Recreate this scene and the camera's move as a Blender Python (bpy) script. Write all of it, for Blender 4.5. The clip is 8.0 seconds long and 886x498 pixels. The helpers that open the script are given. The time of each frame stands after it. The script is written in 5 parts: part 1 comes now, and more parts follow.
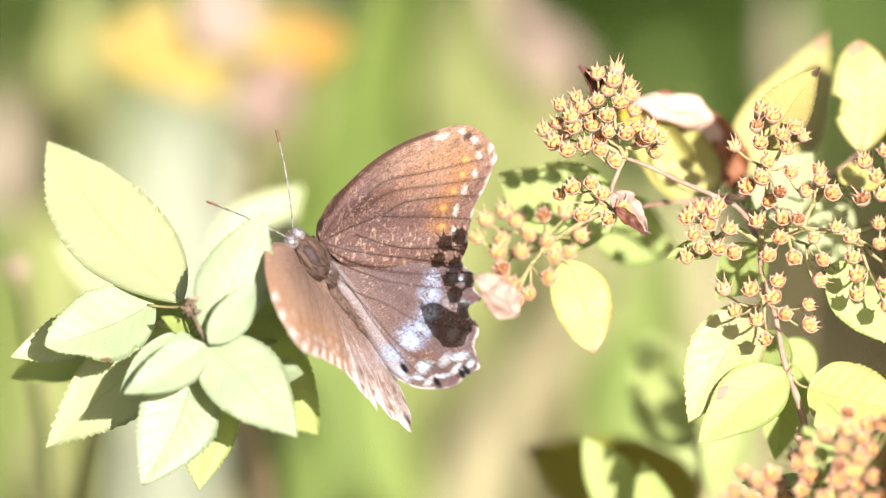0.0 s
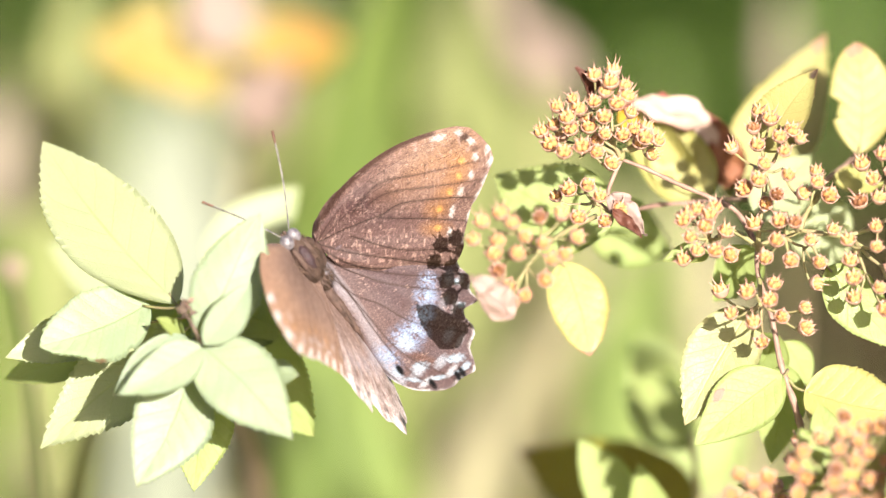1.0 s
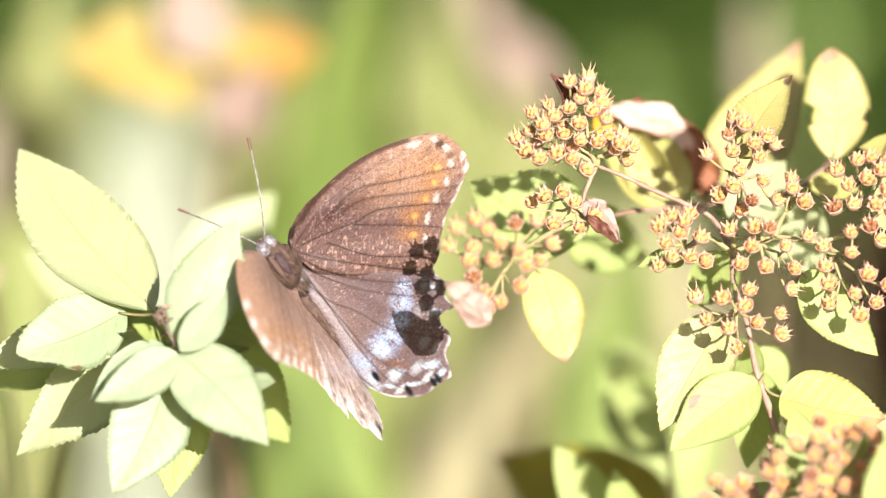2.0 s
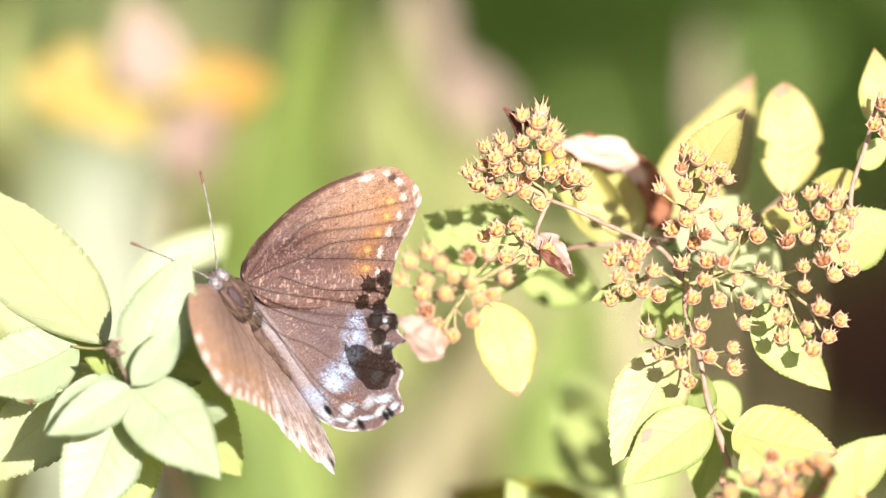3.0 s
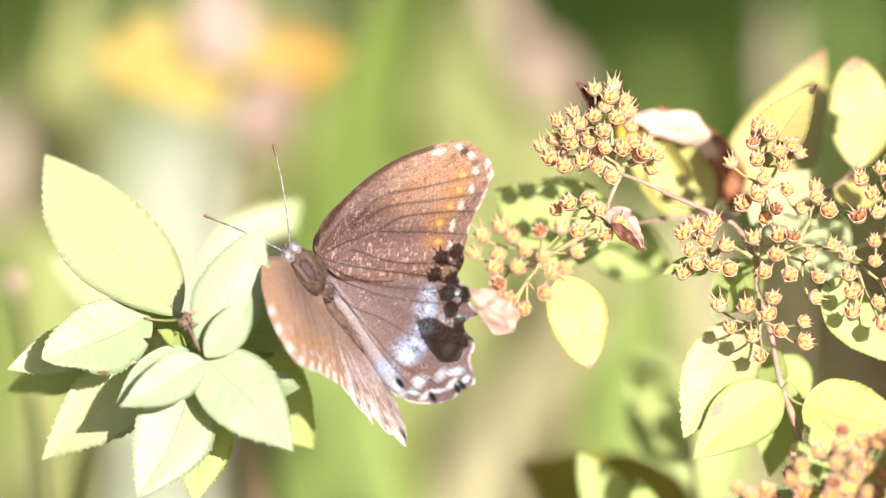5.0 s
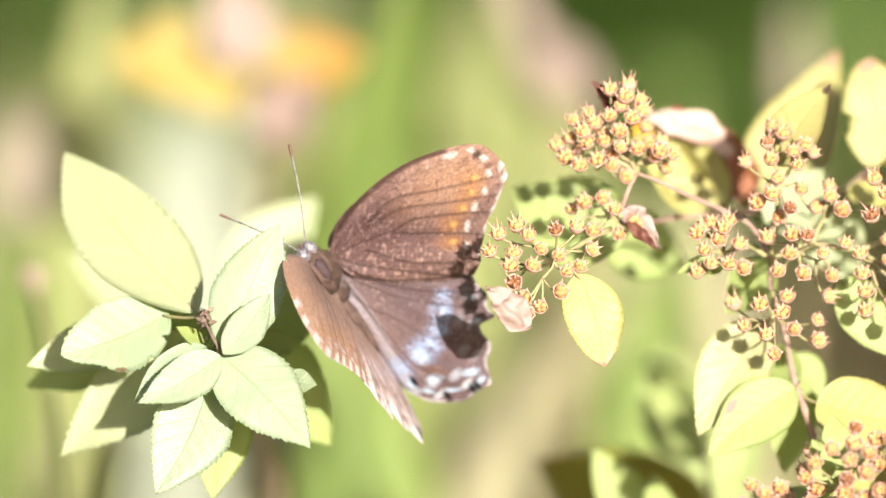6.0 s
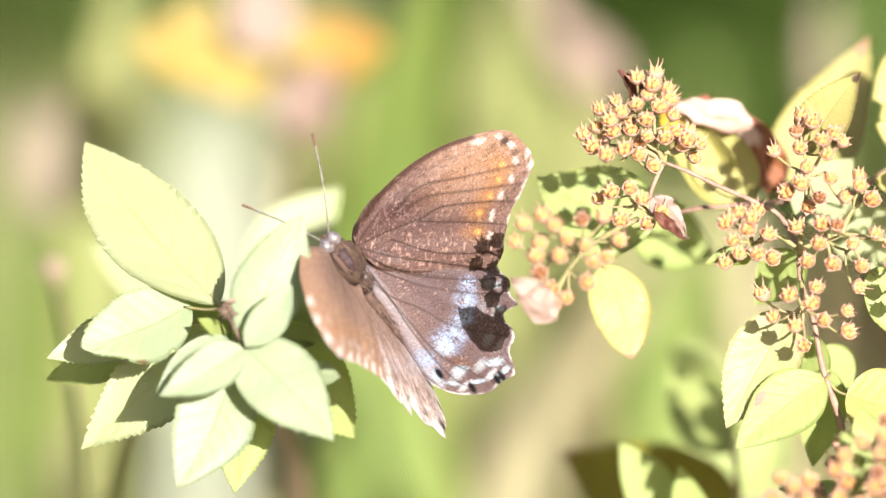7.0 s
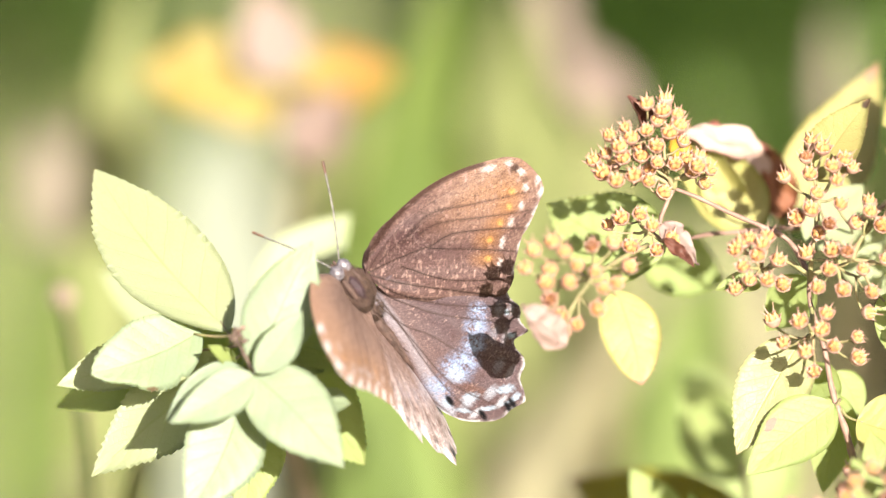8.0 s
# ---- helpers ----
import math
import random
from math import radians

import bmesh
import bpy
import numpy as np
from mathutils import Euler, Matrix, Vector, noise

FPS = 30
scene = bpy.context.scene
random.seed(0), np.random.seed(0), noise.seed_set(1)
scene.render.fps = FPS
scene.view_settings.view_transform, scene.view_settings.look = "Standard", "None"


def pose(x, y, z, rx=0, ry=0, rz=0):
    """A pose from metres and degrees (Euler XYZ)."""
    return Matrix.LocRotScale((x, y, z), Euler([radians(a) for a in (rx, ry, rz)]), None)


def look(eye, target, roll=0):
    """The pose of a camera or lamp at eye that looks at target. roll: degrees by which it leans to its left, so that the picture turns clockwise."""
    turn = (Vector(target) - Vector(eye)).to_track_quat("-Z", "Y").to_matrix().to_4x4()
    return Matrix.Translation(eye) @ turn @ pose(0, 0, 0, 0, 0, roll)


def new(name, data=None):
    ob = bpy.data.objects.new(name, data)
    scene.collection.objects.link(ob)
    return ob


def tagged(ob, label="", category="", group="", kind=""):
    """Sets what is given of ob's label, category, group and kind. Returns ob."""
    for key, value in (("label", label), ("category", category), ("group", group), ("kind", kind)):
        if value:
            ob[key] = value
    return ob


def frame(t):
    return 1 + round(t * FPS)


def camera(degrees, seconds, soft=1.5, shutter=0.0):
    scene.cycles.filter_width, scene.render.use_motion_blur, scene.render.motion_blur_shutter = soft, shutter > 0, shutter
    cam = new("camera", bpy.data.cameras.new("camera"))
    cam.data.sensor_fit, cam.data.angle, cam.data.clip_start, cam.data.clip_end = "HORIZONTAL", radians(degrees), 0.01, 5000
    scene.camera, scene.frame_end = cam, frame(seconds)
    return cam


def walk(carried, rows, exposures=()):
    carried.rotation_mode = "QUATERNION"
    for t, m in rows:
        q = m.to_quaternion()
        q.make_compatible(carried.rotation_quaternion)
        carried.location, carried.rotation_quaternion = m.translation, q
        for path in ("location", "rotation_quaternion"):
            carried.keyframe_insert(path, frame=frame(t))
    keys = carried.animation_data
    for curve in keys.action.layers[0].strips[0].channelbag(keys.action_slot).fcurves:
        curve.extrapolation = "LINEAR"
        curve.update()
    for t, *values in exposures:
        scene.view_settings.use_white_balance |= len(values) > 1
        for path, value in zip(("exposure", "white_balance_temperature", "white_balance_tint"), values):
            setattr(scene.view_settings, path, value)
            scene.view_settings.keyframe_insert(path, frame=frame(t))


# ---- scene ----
# The butterfly's twig hangs 0.8 m over the ground; a long lens looks down on it from 2 m, held in the hand.
SLOPE = radians(12.0)
RIGHT = Vector((1, 0, 0))
UP = Vector((0, math.sin(SLOPE), math.cos(SLOPE)))
AWAY = Vector((0, math.cos(SLOPE), -math.sin(SLOPE)))
HEART = Vector((0, 0, 0.8))
REACH = 2.0
EYE = HEART - AWAY * REACH
BASE = Matrix((RIGHT, UP, -AWAY)).transposed().to_4x4()


def aim(back, yaw, pitch, roll):
    """The camera, back mm behind its first place, turned by yaw to the right, by pitch upwards and by roll (degrees)."""
    turn = Matrix.Rotation(radians(-pitch), 4, "X") @ Matrix.Rotation(radians(yaw), 4, "Y") @ Matrix.Rotation(radians(roll), 4, "Z")
    return Matrix.Translation(EYE - AWAY * back * 0.001) @ BASE @ turn.inverted()


cam = camera(5.1, 8.0, soft=1.3)
cam.data.dof.use_dof = True
cam.data.dof.focus_distance = REACH - 0.001
cam.data.dof.aperture_fstop = 6.3
walk(cam, [
    (0.0, aim(-0.0, 0.0000, 0.0000, -0.00)),
    (0.1, aim(-0.4, 0.0361, -0.0343, 0.03)),
    (0.2, aim(-0.8, 0.0621, -0.0148, 0.05)),
    (0.3, aim(-1.3, 0.0680, 0.0181, 0.08)),
    (0.4, aim(-1.7, 0.0638, -0.0061, 0.11)),
    (0.5, aim(-2.1, 0.0361, -0.0471, 0.13)),
    (0.6, aim(-2.7, 0.0046, -0.0594, 0.07)),
    (0.7, aim(-3.2, 0.0200, -0.0851, 0.01)),
    (0.8, aim(-3.8, 0.0254, -0.0337, -0.04)),
    (0.9, aim(-4.3, 0.0040, 0.0547, -0.10)),
    (1.0, aim(-4.9, 0.0228, 0.0089, -0.16)),
    (1.1, aim(-4.2, 0.0209, -0.0323, -0.12)),
    (1.2, aim(-3.5, 0.0391, -0.0668, -0.09)),
    (1.3, aim(-2.8, 0.0170, -0.0342, -0.05)),
    (1.4, aim(-2.1, -0.0017, -0.0520, -0.01)),
    (1.5, aim(-1.4, -0.0372, -0.0093, 0.03)),
    (1.6, aim(-1.5, -0.0374, 0.0341, 0.01)),
    (1.7, aim(-1.6, -0.0108, 0.0473, -0.01)),
    (1.8, aim(-1.7, 0.0461, 0.0336, -0.03)),
    (1.9, aim(-1.9, 0.0895, 0.0233, -0.05)),
    (2.0, aim(-2.0, 0.1631, 0.0466, -0.07)),
    (2.1, aim(-2.1, 0.2424, 0.0157, -0.07)),
    (2.2, aim(-2.2, 0.3184, 0.0487, -0.08)),
    (3.3, aim(-3.6, 0.4395, 0.2498, -0.14)),
    (3.4, aim(-3.7, 0.4282, 0.1284, -0.14)),
    (3.5, aim(-3.8, 0.4203, -0.0602, -0.15)),
    (3.6, aim(-4.0, 0.4061, -0.0640, -0.10)),
    (3.7, aim(-4.2, 0.4019, -0.0879, -0.05)),
    (3.8, aim(-4.5, 0.3609, -0.2058, -0.00)),
    (3.9, aim(-4.7, 0.3400, -0.1660, 0.04)),
    (4.0, aim(-4.9, 0.2587, -0.0692, 0.09)),
    (4.1, aim(-4.6, 0.2213, -0.0485, 0.03)),
    (4.2, aim(-4.3, 0.1671, -0.0446, -0.04)),
    (4.3, aim(-4.1, 0.1264, -0.0475, -0.11)),
    (4.4, aim(-3.8, 0.1091, -0.0268, -0.17)),
    (4.5, aim(-3.5, 0.1389, 0.0039, -0.24)),
    (4.6, aim(-2.0, 0.1231, 0.0854, -0.25)),
    (4.7, aim(-0.6, 0.0906, 0.0897, -0.26)),
    (5.8, aim(15.7, -0.0588, 0.0700, -0.39)),
    (5.9, aim(17.1, -0.0443, 0.0777, -0.40)),
    (6.0, aim(18.6, -0.0735, 0.0753, -0.41)),
    (6.1, aim(16.7, -0.1160, 0.1667, -0.43)),
    (6.2, aim(14.7, -0.2155, 0.1306, -0.44)),
    (6.3, aim(12.8, -0.2379, -0.0968, -0.45)),
    (6.4, aim(10.9, -0.1831, -0.1832, -0.46)),
    (6.5, aim(8.9, -0.0947, -0.1354, -0.47)),
    (6.6, aim(5.9, -0.0530, -0.1403, -0.45)),
    (6.7, aim(2.9, -0.0784, -0.1619, -0.43)),
    (6.8, aim(-0.1, -0.1138, -0.2405, -0.41)),
    (6.9, aim(-3.1, -0.1661, -0.1178, -0.39)),
    (7.0, aim(-6.1, -0.2184, 0.0216, -0.37)),
    (7.1, aim(-6.2, -0.2441, 0.0229, -0.38)),
    (7.2, aim(-6.3, -0.2564, -0.0330, -0.40)),
    (7.3, aim(-6.4, -0.2553, 0.0153, -0.42)),
    (7.4, aim(-6.5, -0.2542, 0.1172, -0.44)),
    (7.5, aim(-6.6, -0.2698, 0.1486, -0.45)),
    (7.6, aim(-6.6, -0.2939, 0.1611, -0.42)),
    (7.7, aim(-6.7, -0.3046, 0.1468, -0.38)),
    (7.8, aim(-6.7, -0.3019, 0.0855, -0.34)),
    (7.9, aim(-6.7, -0.3059, 0.1081, -0.31)),
    (8.0, aim(-6.8, -0.2763, 0.1743, -0.27)),
], exposures=[(0.0, 1.66), (8.0, 1.66)])

# ---- light ----
SUN = (RIGHT * 0.262 + UP * 0.150 - AWAY * 0.953).normalized()
world = bpy.data.worlds.new("world")
scene.world = world
world.use_nodes = True
sky = world.node_tree.nodes.new("ShaderNodeTexSky")
sky.sky_type, sky.sun_disc = "NISHITA", False
sky.air_density, sky.dust_density, sky.ozone_density = 0.6, 2.2, 0.5
sky.sun_elevation, sky.sun_rotation = math.asin(SUN.z), math.atan2(SUN.x, SUN.y)
world.node_tree.links.new(sky.outputs[0], world.node_tree.nodes["Background"].inputs[0])
world.node_tree.nodes["Background"].inputs[1].default_value = 0.05
sun = new("sun", bpy.data.lights.new("sun", "SUN"))
sun.data.energy, sun.data.angle, sun.data.color = 4.8, radians(0.53), (1.0, 0.957, 0.865)
sun.matrix_world = look(HEART + SUN * 6, HEART)


# ---- materials ----
class Nodes:
    """A node material under construction."""

    def __init__(self, name):
        self.material = bpy.data.materials.new(name)
        self.material.use_nodes = True
        self.tree = self.material.node_tree
        self.tree.nodes.clear()

    def add(self, kind, values=None, how="", clamp=False):
        node = self.tree.nodes.new("ShaderNode" + kind)
        if kind in ("Math", "VectorMath"):
            node.operation = how
        if kind == "Math":
            node.use_clamp = clamp
        if kind == "Mix":
            node.data_type, node.blend_type = "RGBA", how
        if kind == "MapRange":
            node.interpolation_type = how
        if kind == "TexVoronoi":
            node.feature = how
        if kind == "Attribute":
            node.attribute_name = how
        for key, value in (values or {}).items():
            if isinstance(value, bpy.types.NodeSocket):
                self.tree.links.new(value, node.inputs[key])
            else:
                node.inputs[key].default_value = value
        return node

    def math(self, how, a, b=0.0, clamp=False):
        return self.add("Math", {0: a, 1: b}, how, clamp).outputs[0]

    def mix(self, factor, a, b, blend="MIX"):
        tint = lambda v: (*v, 1) if isinstance(v, tuple) and len(v) == 3 else v
        return self.add("Mix", {0: factor, 6: tint(a), 7: tint(b)}, blend).outputs[2]

    def noise(self, scale, detail=3.0, where=None, rough=0.55):
        values = {"Scale": scale, "Detail": detail, "Roughness": rough}
        if where is not None:
            values["Vector"] = where
        return self.add("TexNoise", values).outputs[0]

    def ramp(self, value, low, high):
        return self.add("MapRange", {0: value, 1: low, 2: high}, "SMOOTHSTEP").outputs[0]

    def bump(self, height, strength, distance):
        return self.add("Bump", {"Height": height, "Strength": strength, "Distance": distance}).outputs[0]

    def end(self, shader):
        out = self.add("OutputMaterial")
        self.tree.links.new(shader, out.inputs[0])
        return self.material


def leaf_material(name, base, other, vein, through_light, glow=0.34, scorch=0.0, rough=0.42, gloss=0.4, tip=(0.30, 0.10, 0.08), stain=None):
    """A leaf with a midrib, side veins and blotches; its UV map runs along the blade and across it."""
    n = Nodes(name)
    uv = n.add("UVMap").outputs[0]
    xyz = n.add("SeparateXYZ", {0: uv})
    along, across = xyz.outputs[0], n.math("ABSOLUTE", n.math("MULTIPLY", n.math("SUBTRACT", xyz.outputs[1], 0.5), 2.0))
    place = n.add("TexCoord").outputs["Object"]
    luck = n.add("ObjectInfo").outputs["Random"]
    shifted = n.add("VectorMath", {0: place, 1: n.add("CombineXYZ", {0: luck, 1: luck}).outputs[0]}, "ADD").outputs[0]
    coarse, fine = n.noise(130.0, 3.0, shifted), n.noise(1500.0, 4.0, shifted)
    wobble = n.math("MULTIPLY", n.math("SUBTRACT", coarse, 0.5), 0.5)
    step = n.math("ADD", n.math("SUBTRACT", n.math("MULTIPLY", along, 8.0), n.math("MULTIPLY", across, 1.9)), wobble)
    side = n.math("ABSOLUTE", n.math("SUBTRACT", n.math("FRACT", step), 0.5))
    side = n.ramp(side, 0.05, 0.0)
    rib = n.ramp(across, 0.05, 0.008)
    net = n.add("TexVoronoi", {"Vector": shifted, "Scale": 900.0}, "DISTANCE_TO_EDGE").outputs[0]
    net = n.ramp(net, 0.10, 0.0)
    veins = n.math("MAXIMUM", rib, n.math("MULTIPLY", side, 0.7))
    colour = n.mix(n.ramp(coarse, 0.35, 0.68), base, other)
    colour = n.mix(n.math("MULTIPLY", n.ramp(fine, 0.45, 0.75), 0.35), colour, tuple(c * 0.72 for c in base))
    colour = n.mix(n.math("MULTIPLY", luck, 0.30), colour, other)
    colour = n.mix(n.math("MULTIPLY", veins, n.math("ADD", 0.26, n.math("MULTIPLY", n.ramp(coarse, 0.3, 0.7), 0.34))), colour, vein)
    colour = n.mix(n.math("MULTIPLY", net, 0.10), colour, vein)
    edge = n.math("ADD", n.math("POWER", along, 9.0), n.math("MULTIPLY", n.math("POWER", across, 20.0), 0.55))
    dead = n.ramp(n.math("ADD", n.math("MULTIPLY", edge, scorch), n.math("MULTIPLY", n.noise(330.0, 3.0, shifted), 0.5)), 0.52, 0.80)
    spots = n.math("MULTIPLY", n.ramp(n.noise(420.0, 2.0, shifted), 0.70, 0.78), scorch, True)
    colour = n.mix(n.math("MAXIMUM", dead, n.math("MULTIPLY", spots, 0.6)), colour, tip)
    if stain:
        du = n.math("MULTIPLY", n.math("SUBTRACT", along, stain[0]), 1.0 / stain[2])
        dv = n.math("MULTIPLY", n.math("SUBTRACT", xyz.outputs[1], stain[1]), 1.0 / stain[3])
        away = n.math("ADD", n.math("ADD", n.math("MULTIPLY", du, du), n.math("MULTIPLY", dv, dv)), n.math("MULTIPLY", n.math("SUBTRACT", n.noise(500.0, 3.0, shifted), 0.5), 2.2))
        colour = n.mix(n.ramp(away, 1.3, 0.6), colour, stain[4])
    height = n.math("SUBTRACT", n.math("MULTIPLY", fine, 0.35), n.math("ADD", veins, n.math("MULTIPLY", net, 0.4)))
    relief = n.bump(height, 0.3, 0.0003)
    skin = n.add("BsdfPrincipled", {"Base Color": colour, "Roughness": rough, "Specular IOR Level": gloss, "Normal": relief}).outputs[0]
    lit = n.add("BsdfTranslucent", {"Color": n.mix(0.75, colour, through_light), "Normal": relief}).outputs[0]
    return n.end(n.add("MixShader", {0: glow, 1: skin, 2: lit}).outputs[0])


def plain_material(name, base, other, scale, rough=0.6, depth=0.0003, glow=0.0, metal=0.0, spec=0.4, fine=8.0):
    """A matt natural surface with blotches at two scales and some relief."""
    n = Nodes(name)
    place = n.add("TexCoord").outputs["Object"]
    luck = n.add("ObjectInfo").outputs["Random"]
    shifted = n.add("VectorMath", {0: place, 1: n.add("CombineXYZ", {0: luck, 2: luck}).outputs[0]}, "ADD").outputs[0]
    a, b = n.noise(scale, 4.0, shifted), n.noise(scale * fine, 3.0, shifted)
    colour = n.mix(n.ramp(a, 0.36, 0.66), base, other)
    colour = n.mix(n.math("MULTIPLY", n.ramp(b, 0.45, 0.7), 0.4), colour, tuple(c * 0.6 for c in base))
    colour = n.mix(n.math("MULTIPLY", luck, 0.35), colour, other)
    relief = n.bump(n.math("ADD", a, n.math("MULTIPLY", b, 0.5)), 0.6, depth)
    skin = n.add("BsdfPrincipled", {"Base Color": colour, "Roughness": rough, "Metallic": metal, "Specular IOR Level": spec, "Normal": relief}).outputs[0]
    if glow:
        lit = n.add("BsdfTranslucent", {"Color": colour, "Normal": relief}).outputs[0]
        skin = n.add("MixShader", {0: glow, 1: skin, 2: lit}).outputs[0]
    return n.end(skin)


def wing_material():
    """Wing scales: the pattern sits in the mesh's colour attribute; rows of scales and rubbed spots break it up."""
    n = Nodes("wing_scales")
    pattern = n.add("Attribute", None, "pattern").outputs["Color"]
    place = n.add("TexCoord").outputs["Object"]
    stretch = n.add("Mapping", {"Vector": place, "Rotation": (0, 0, radians(-35)), "Scale": (0.45, 1.3, 1.0)}).outputs[0]
    dust, grain = n.noise(1300.0, 3.0, stretch), n.noise(3400.0, 3.0, place)
    worn = n.math("MULTIPLY", n.math("MULTIPLY", n.ramp(dust, 0.58, 0.70), n.ramp(n.noise(260.0, 2.0, place), 0.40, 0.62)), 0.85)
    colour = n.mix(worn, pattern, n.mix(0.45, pattern, (0.25, 0.17, 0.150)))
    colour = n.mix(n.math("MULTIPLY", n.ramp(grain, 0.42, 0.66), 0.55), colour, n.mix(1.0, colour, (0.50, 0.47, 0.47), "MULTIPLY"))
    scale = n.noise(5200.0, 2.0, stretch)
    colour = n.mix(n.math("MULTIPLY", n.ramp(scale, 0.56, 0.66), 0.5), colour, n.mix(1.0, colour, (2.1, 2.1, 2.1), "MULTIPLY"))
    colour = n.mix(n.math("MULTIPLY", n.ramp(scale, 0.44, 0.34), 0.6), colour, n.mix(1.0, colour, (0.4, 0.38, 0.38), "MULTIPLY"))
    relief = n.bump(n.math("ADD", dust, n.math("MULTIPLY", grain, 0.6)), 0.5, 0.00012)
    return n.end(n.add("BsdfPrincipled", {"Base Color": colour, "Roughness": 0.5, "Specular IOR Level": 0.08, "Sheen Weight": 0.02, "Sheen Roughness": 0.35,
                                          "Sheen Tint": (1.0, 0.80, 0.68, 1), "Normal": relief}).outputs[0])


PALE = leaf_material("pale_green_leaf", (0.264, 0.318, 0.220), (0.292, 0.340, 0.218), (0.165, 0.215, 0.070), (0.56, 0.60, 0.008), glow=0.44, scorch=0.30, rough=0.52, gloss=0.8)
LIME = leaf_material("lime_leaf", (0.315, 0.378, 0.138), (0.350, 0.398, 0.145), (0.23, 0.26, 0.055), (0.60, 0.63, 0.006), glow=0.48, scorch=0.30, rough=0.55, gloss=0.7)
CREAM = leaf_material("washed_lime_leaf", (0.352, 0.382, 0.225), (0.378, 0.396, 0.230), (0.28, 0.33, 0.125), (0.58, 0.62, 0.010), glow=0.40, scorch=0.30, rough=0.52, gloss=0.8)
NIBBLED = leaf_material("nibbled_pale_leaf", (0.271, 0.332, 0.214), (0.299, 0.353, 0.209), (0.165, 0.215, 0.070), (0.56, 0.60, 0.008), glow=0.44, scorch=0.30, rough=0.52, gloss=0.8, stain=(0.60, 0.97, 0.045, 0.03, (0.16, 0.095, 0.06)))
STAINED = leaf_material("stained_lime_leaf", (0.310, 0.375, 0.138), (0.345, 0.395, 0.145), (0.23, 0.26, 0.055), (0.60, 0.63, 0.006), glow=0.48, scorch=0.30, rough=0.55, gloss=0.6, stain=(0.56, 0.13, 0.10, 0.08, (0.29, 0.175, 0.145)))
BLUSHED = leaf_material("blushed_yellow_leaf", (0.340, 0.320, 0.115), (0.380, 0.325, 0.115), (0.23, 0.18, 0.050), (0.46, 0.38, 0.01), scorch=0.6, rough=0.5, gloss=0.7, tip=(0.36, 0.15, 0.10), stain=(1.0, 0.62, 0.13, 0.45, (0.33, 0.19, 0.12)))
BROWNTIP = leaf_material("brown_tipped_yellow_leaf", (0.340, 0.320, 0.115), (0.380, 0.325, 0.115), (0.23, 0.18, 0.050), (0.46, 0.38, 0.01), scorch=0.6, rough=0.5, gloss=0.7, tip=(0.30, 0.13, 0.08), stain=(1.0, 0.5, 0.11, 0.45, (0.060, 0.032, 0.022)))
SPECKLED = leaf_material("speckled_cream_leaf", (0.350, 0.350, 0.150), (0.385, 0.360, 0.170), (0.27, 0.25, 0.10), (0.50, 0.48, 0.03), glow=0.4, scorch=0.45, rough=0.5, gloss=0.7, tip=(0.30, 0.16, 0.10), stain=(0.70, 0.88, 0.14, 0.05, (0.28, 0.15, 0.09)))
BLUSH = leaf_material("pale_pink_dry_leaf", (0.34, 0.245, 0.215), (0.30, 0.200, 0.170), (0.24, 0.16, 0.13), (0.30, 0.18, 0.14), glow=0.2, scorch=0.3, rough=0.6)
YELLOW = leaf_material("yellow_leaf", (0.355, 0.340, 0.105), (0.390, 0.345, 0.110), (0.23, 0.18, 0.050), (0.46, 0.38, 0.01), scorch=0.6, rough=0.5, gloss=0.7, tip=(0.36, 0.15, 0.10))
ORANGE = leaf_material("orange_leaf", (0.520, 0.250, 0.030), (0.560, 0.330, 0.035), (0.50, 0.36, 0.10), (0.60, 0.28, 0.02), scorch=0.8)
PINK = leaf_material("pinkish_dry_leaf", (0.500, 0.375, 0.310), (0.400, 0.250, 0.190), (0.45, 0.33, 0.27), (0.40, 0.20, 0.12), glow=0.2, scorch=0.8, rough=0.6)
RUST = leaf_material("rusty_dry_leaf", (0.270, 0.105, 0.045), (0.210, 0.075, 0.034), (0.20, 0.09, 0.05), (0.20, 0.05, 0.02), glow=0.15, scorch=0.8, rough=0.6)
HUSKLEAF = leaf_material("dark_brown_dry_leaf", (0.125, 0.042, 0.024), (0.085, 0.028, 0.018), (0.05, 0.02, 0.012), (0.05, 0.015, 0.008), glow=0.05, scorch=0.4, rough=0.6)
STEM = plain_material("reddish_twig_bark", (0.30, 0.190, 0.145), (0.21, 0.120, 0.090), 500.0)
GREENSTEM = plain_material("green_stalk", (0.29, 0.275, 0.115), (0.29, 0.215, 0.115), 500.0, glow=0.1)
BARK = plain_material("brown_bark", (0.085, 0.055, 0.040), (0.14, 0.095, 0.07), 240.0, 0.8, 0.0008)
CUP = plain_material("tan_seed_cup", (0.57, 0.358, 0.275), (0.50, 0.268, 0.200), 900.0, 0.55, 0.0001, glow=0.25)
SEED = plain_material("orange_seed_capsule", (0.52, 0.290, 0.115), (0.46, 0.215, 0.075), 900.0, 0.5, 0.0001)
HUSK = plain_material("brown_seed_capsule", (0.15, 0.055, 0.025), (0.25, 0.11, 0.04), 900.0, 0.6, 0.0001)
WING = wing_material()
VEIN = plain_material("dark_wing_vein", (0.010, 0.006, 0.005), (0.020, 0.011, 0.009), 900.0, 0.6, 0.00003, spec=0.1)
HINDVEIN = plain_material("brown_wing_vein", (0.036, 0.021, 0.018), (0.060, 0.036, 0.030), 900.0, 0.6, 0.00003, spec=0.1)
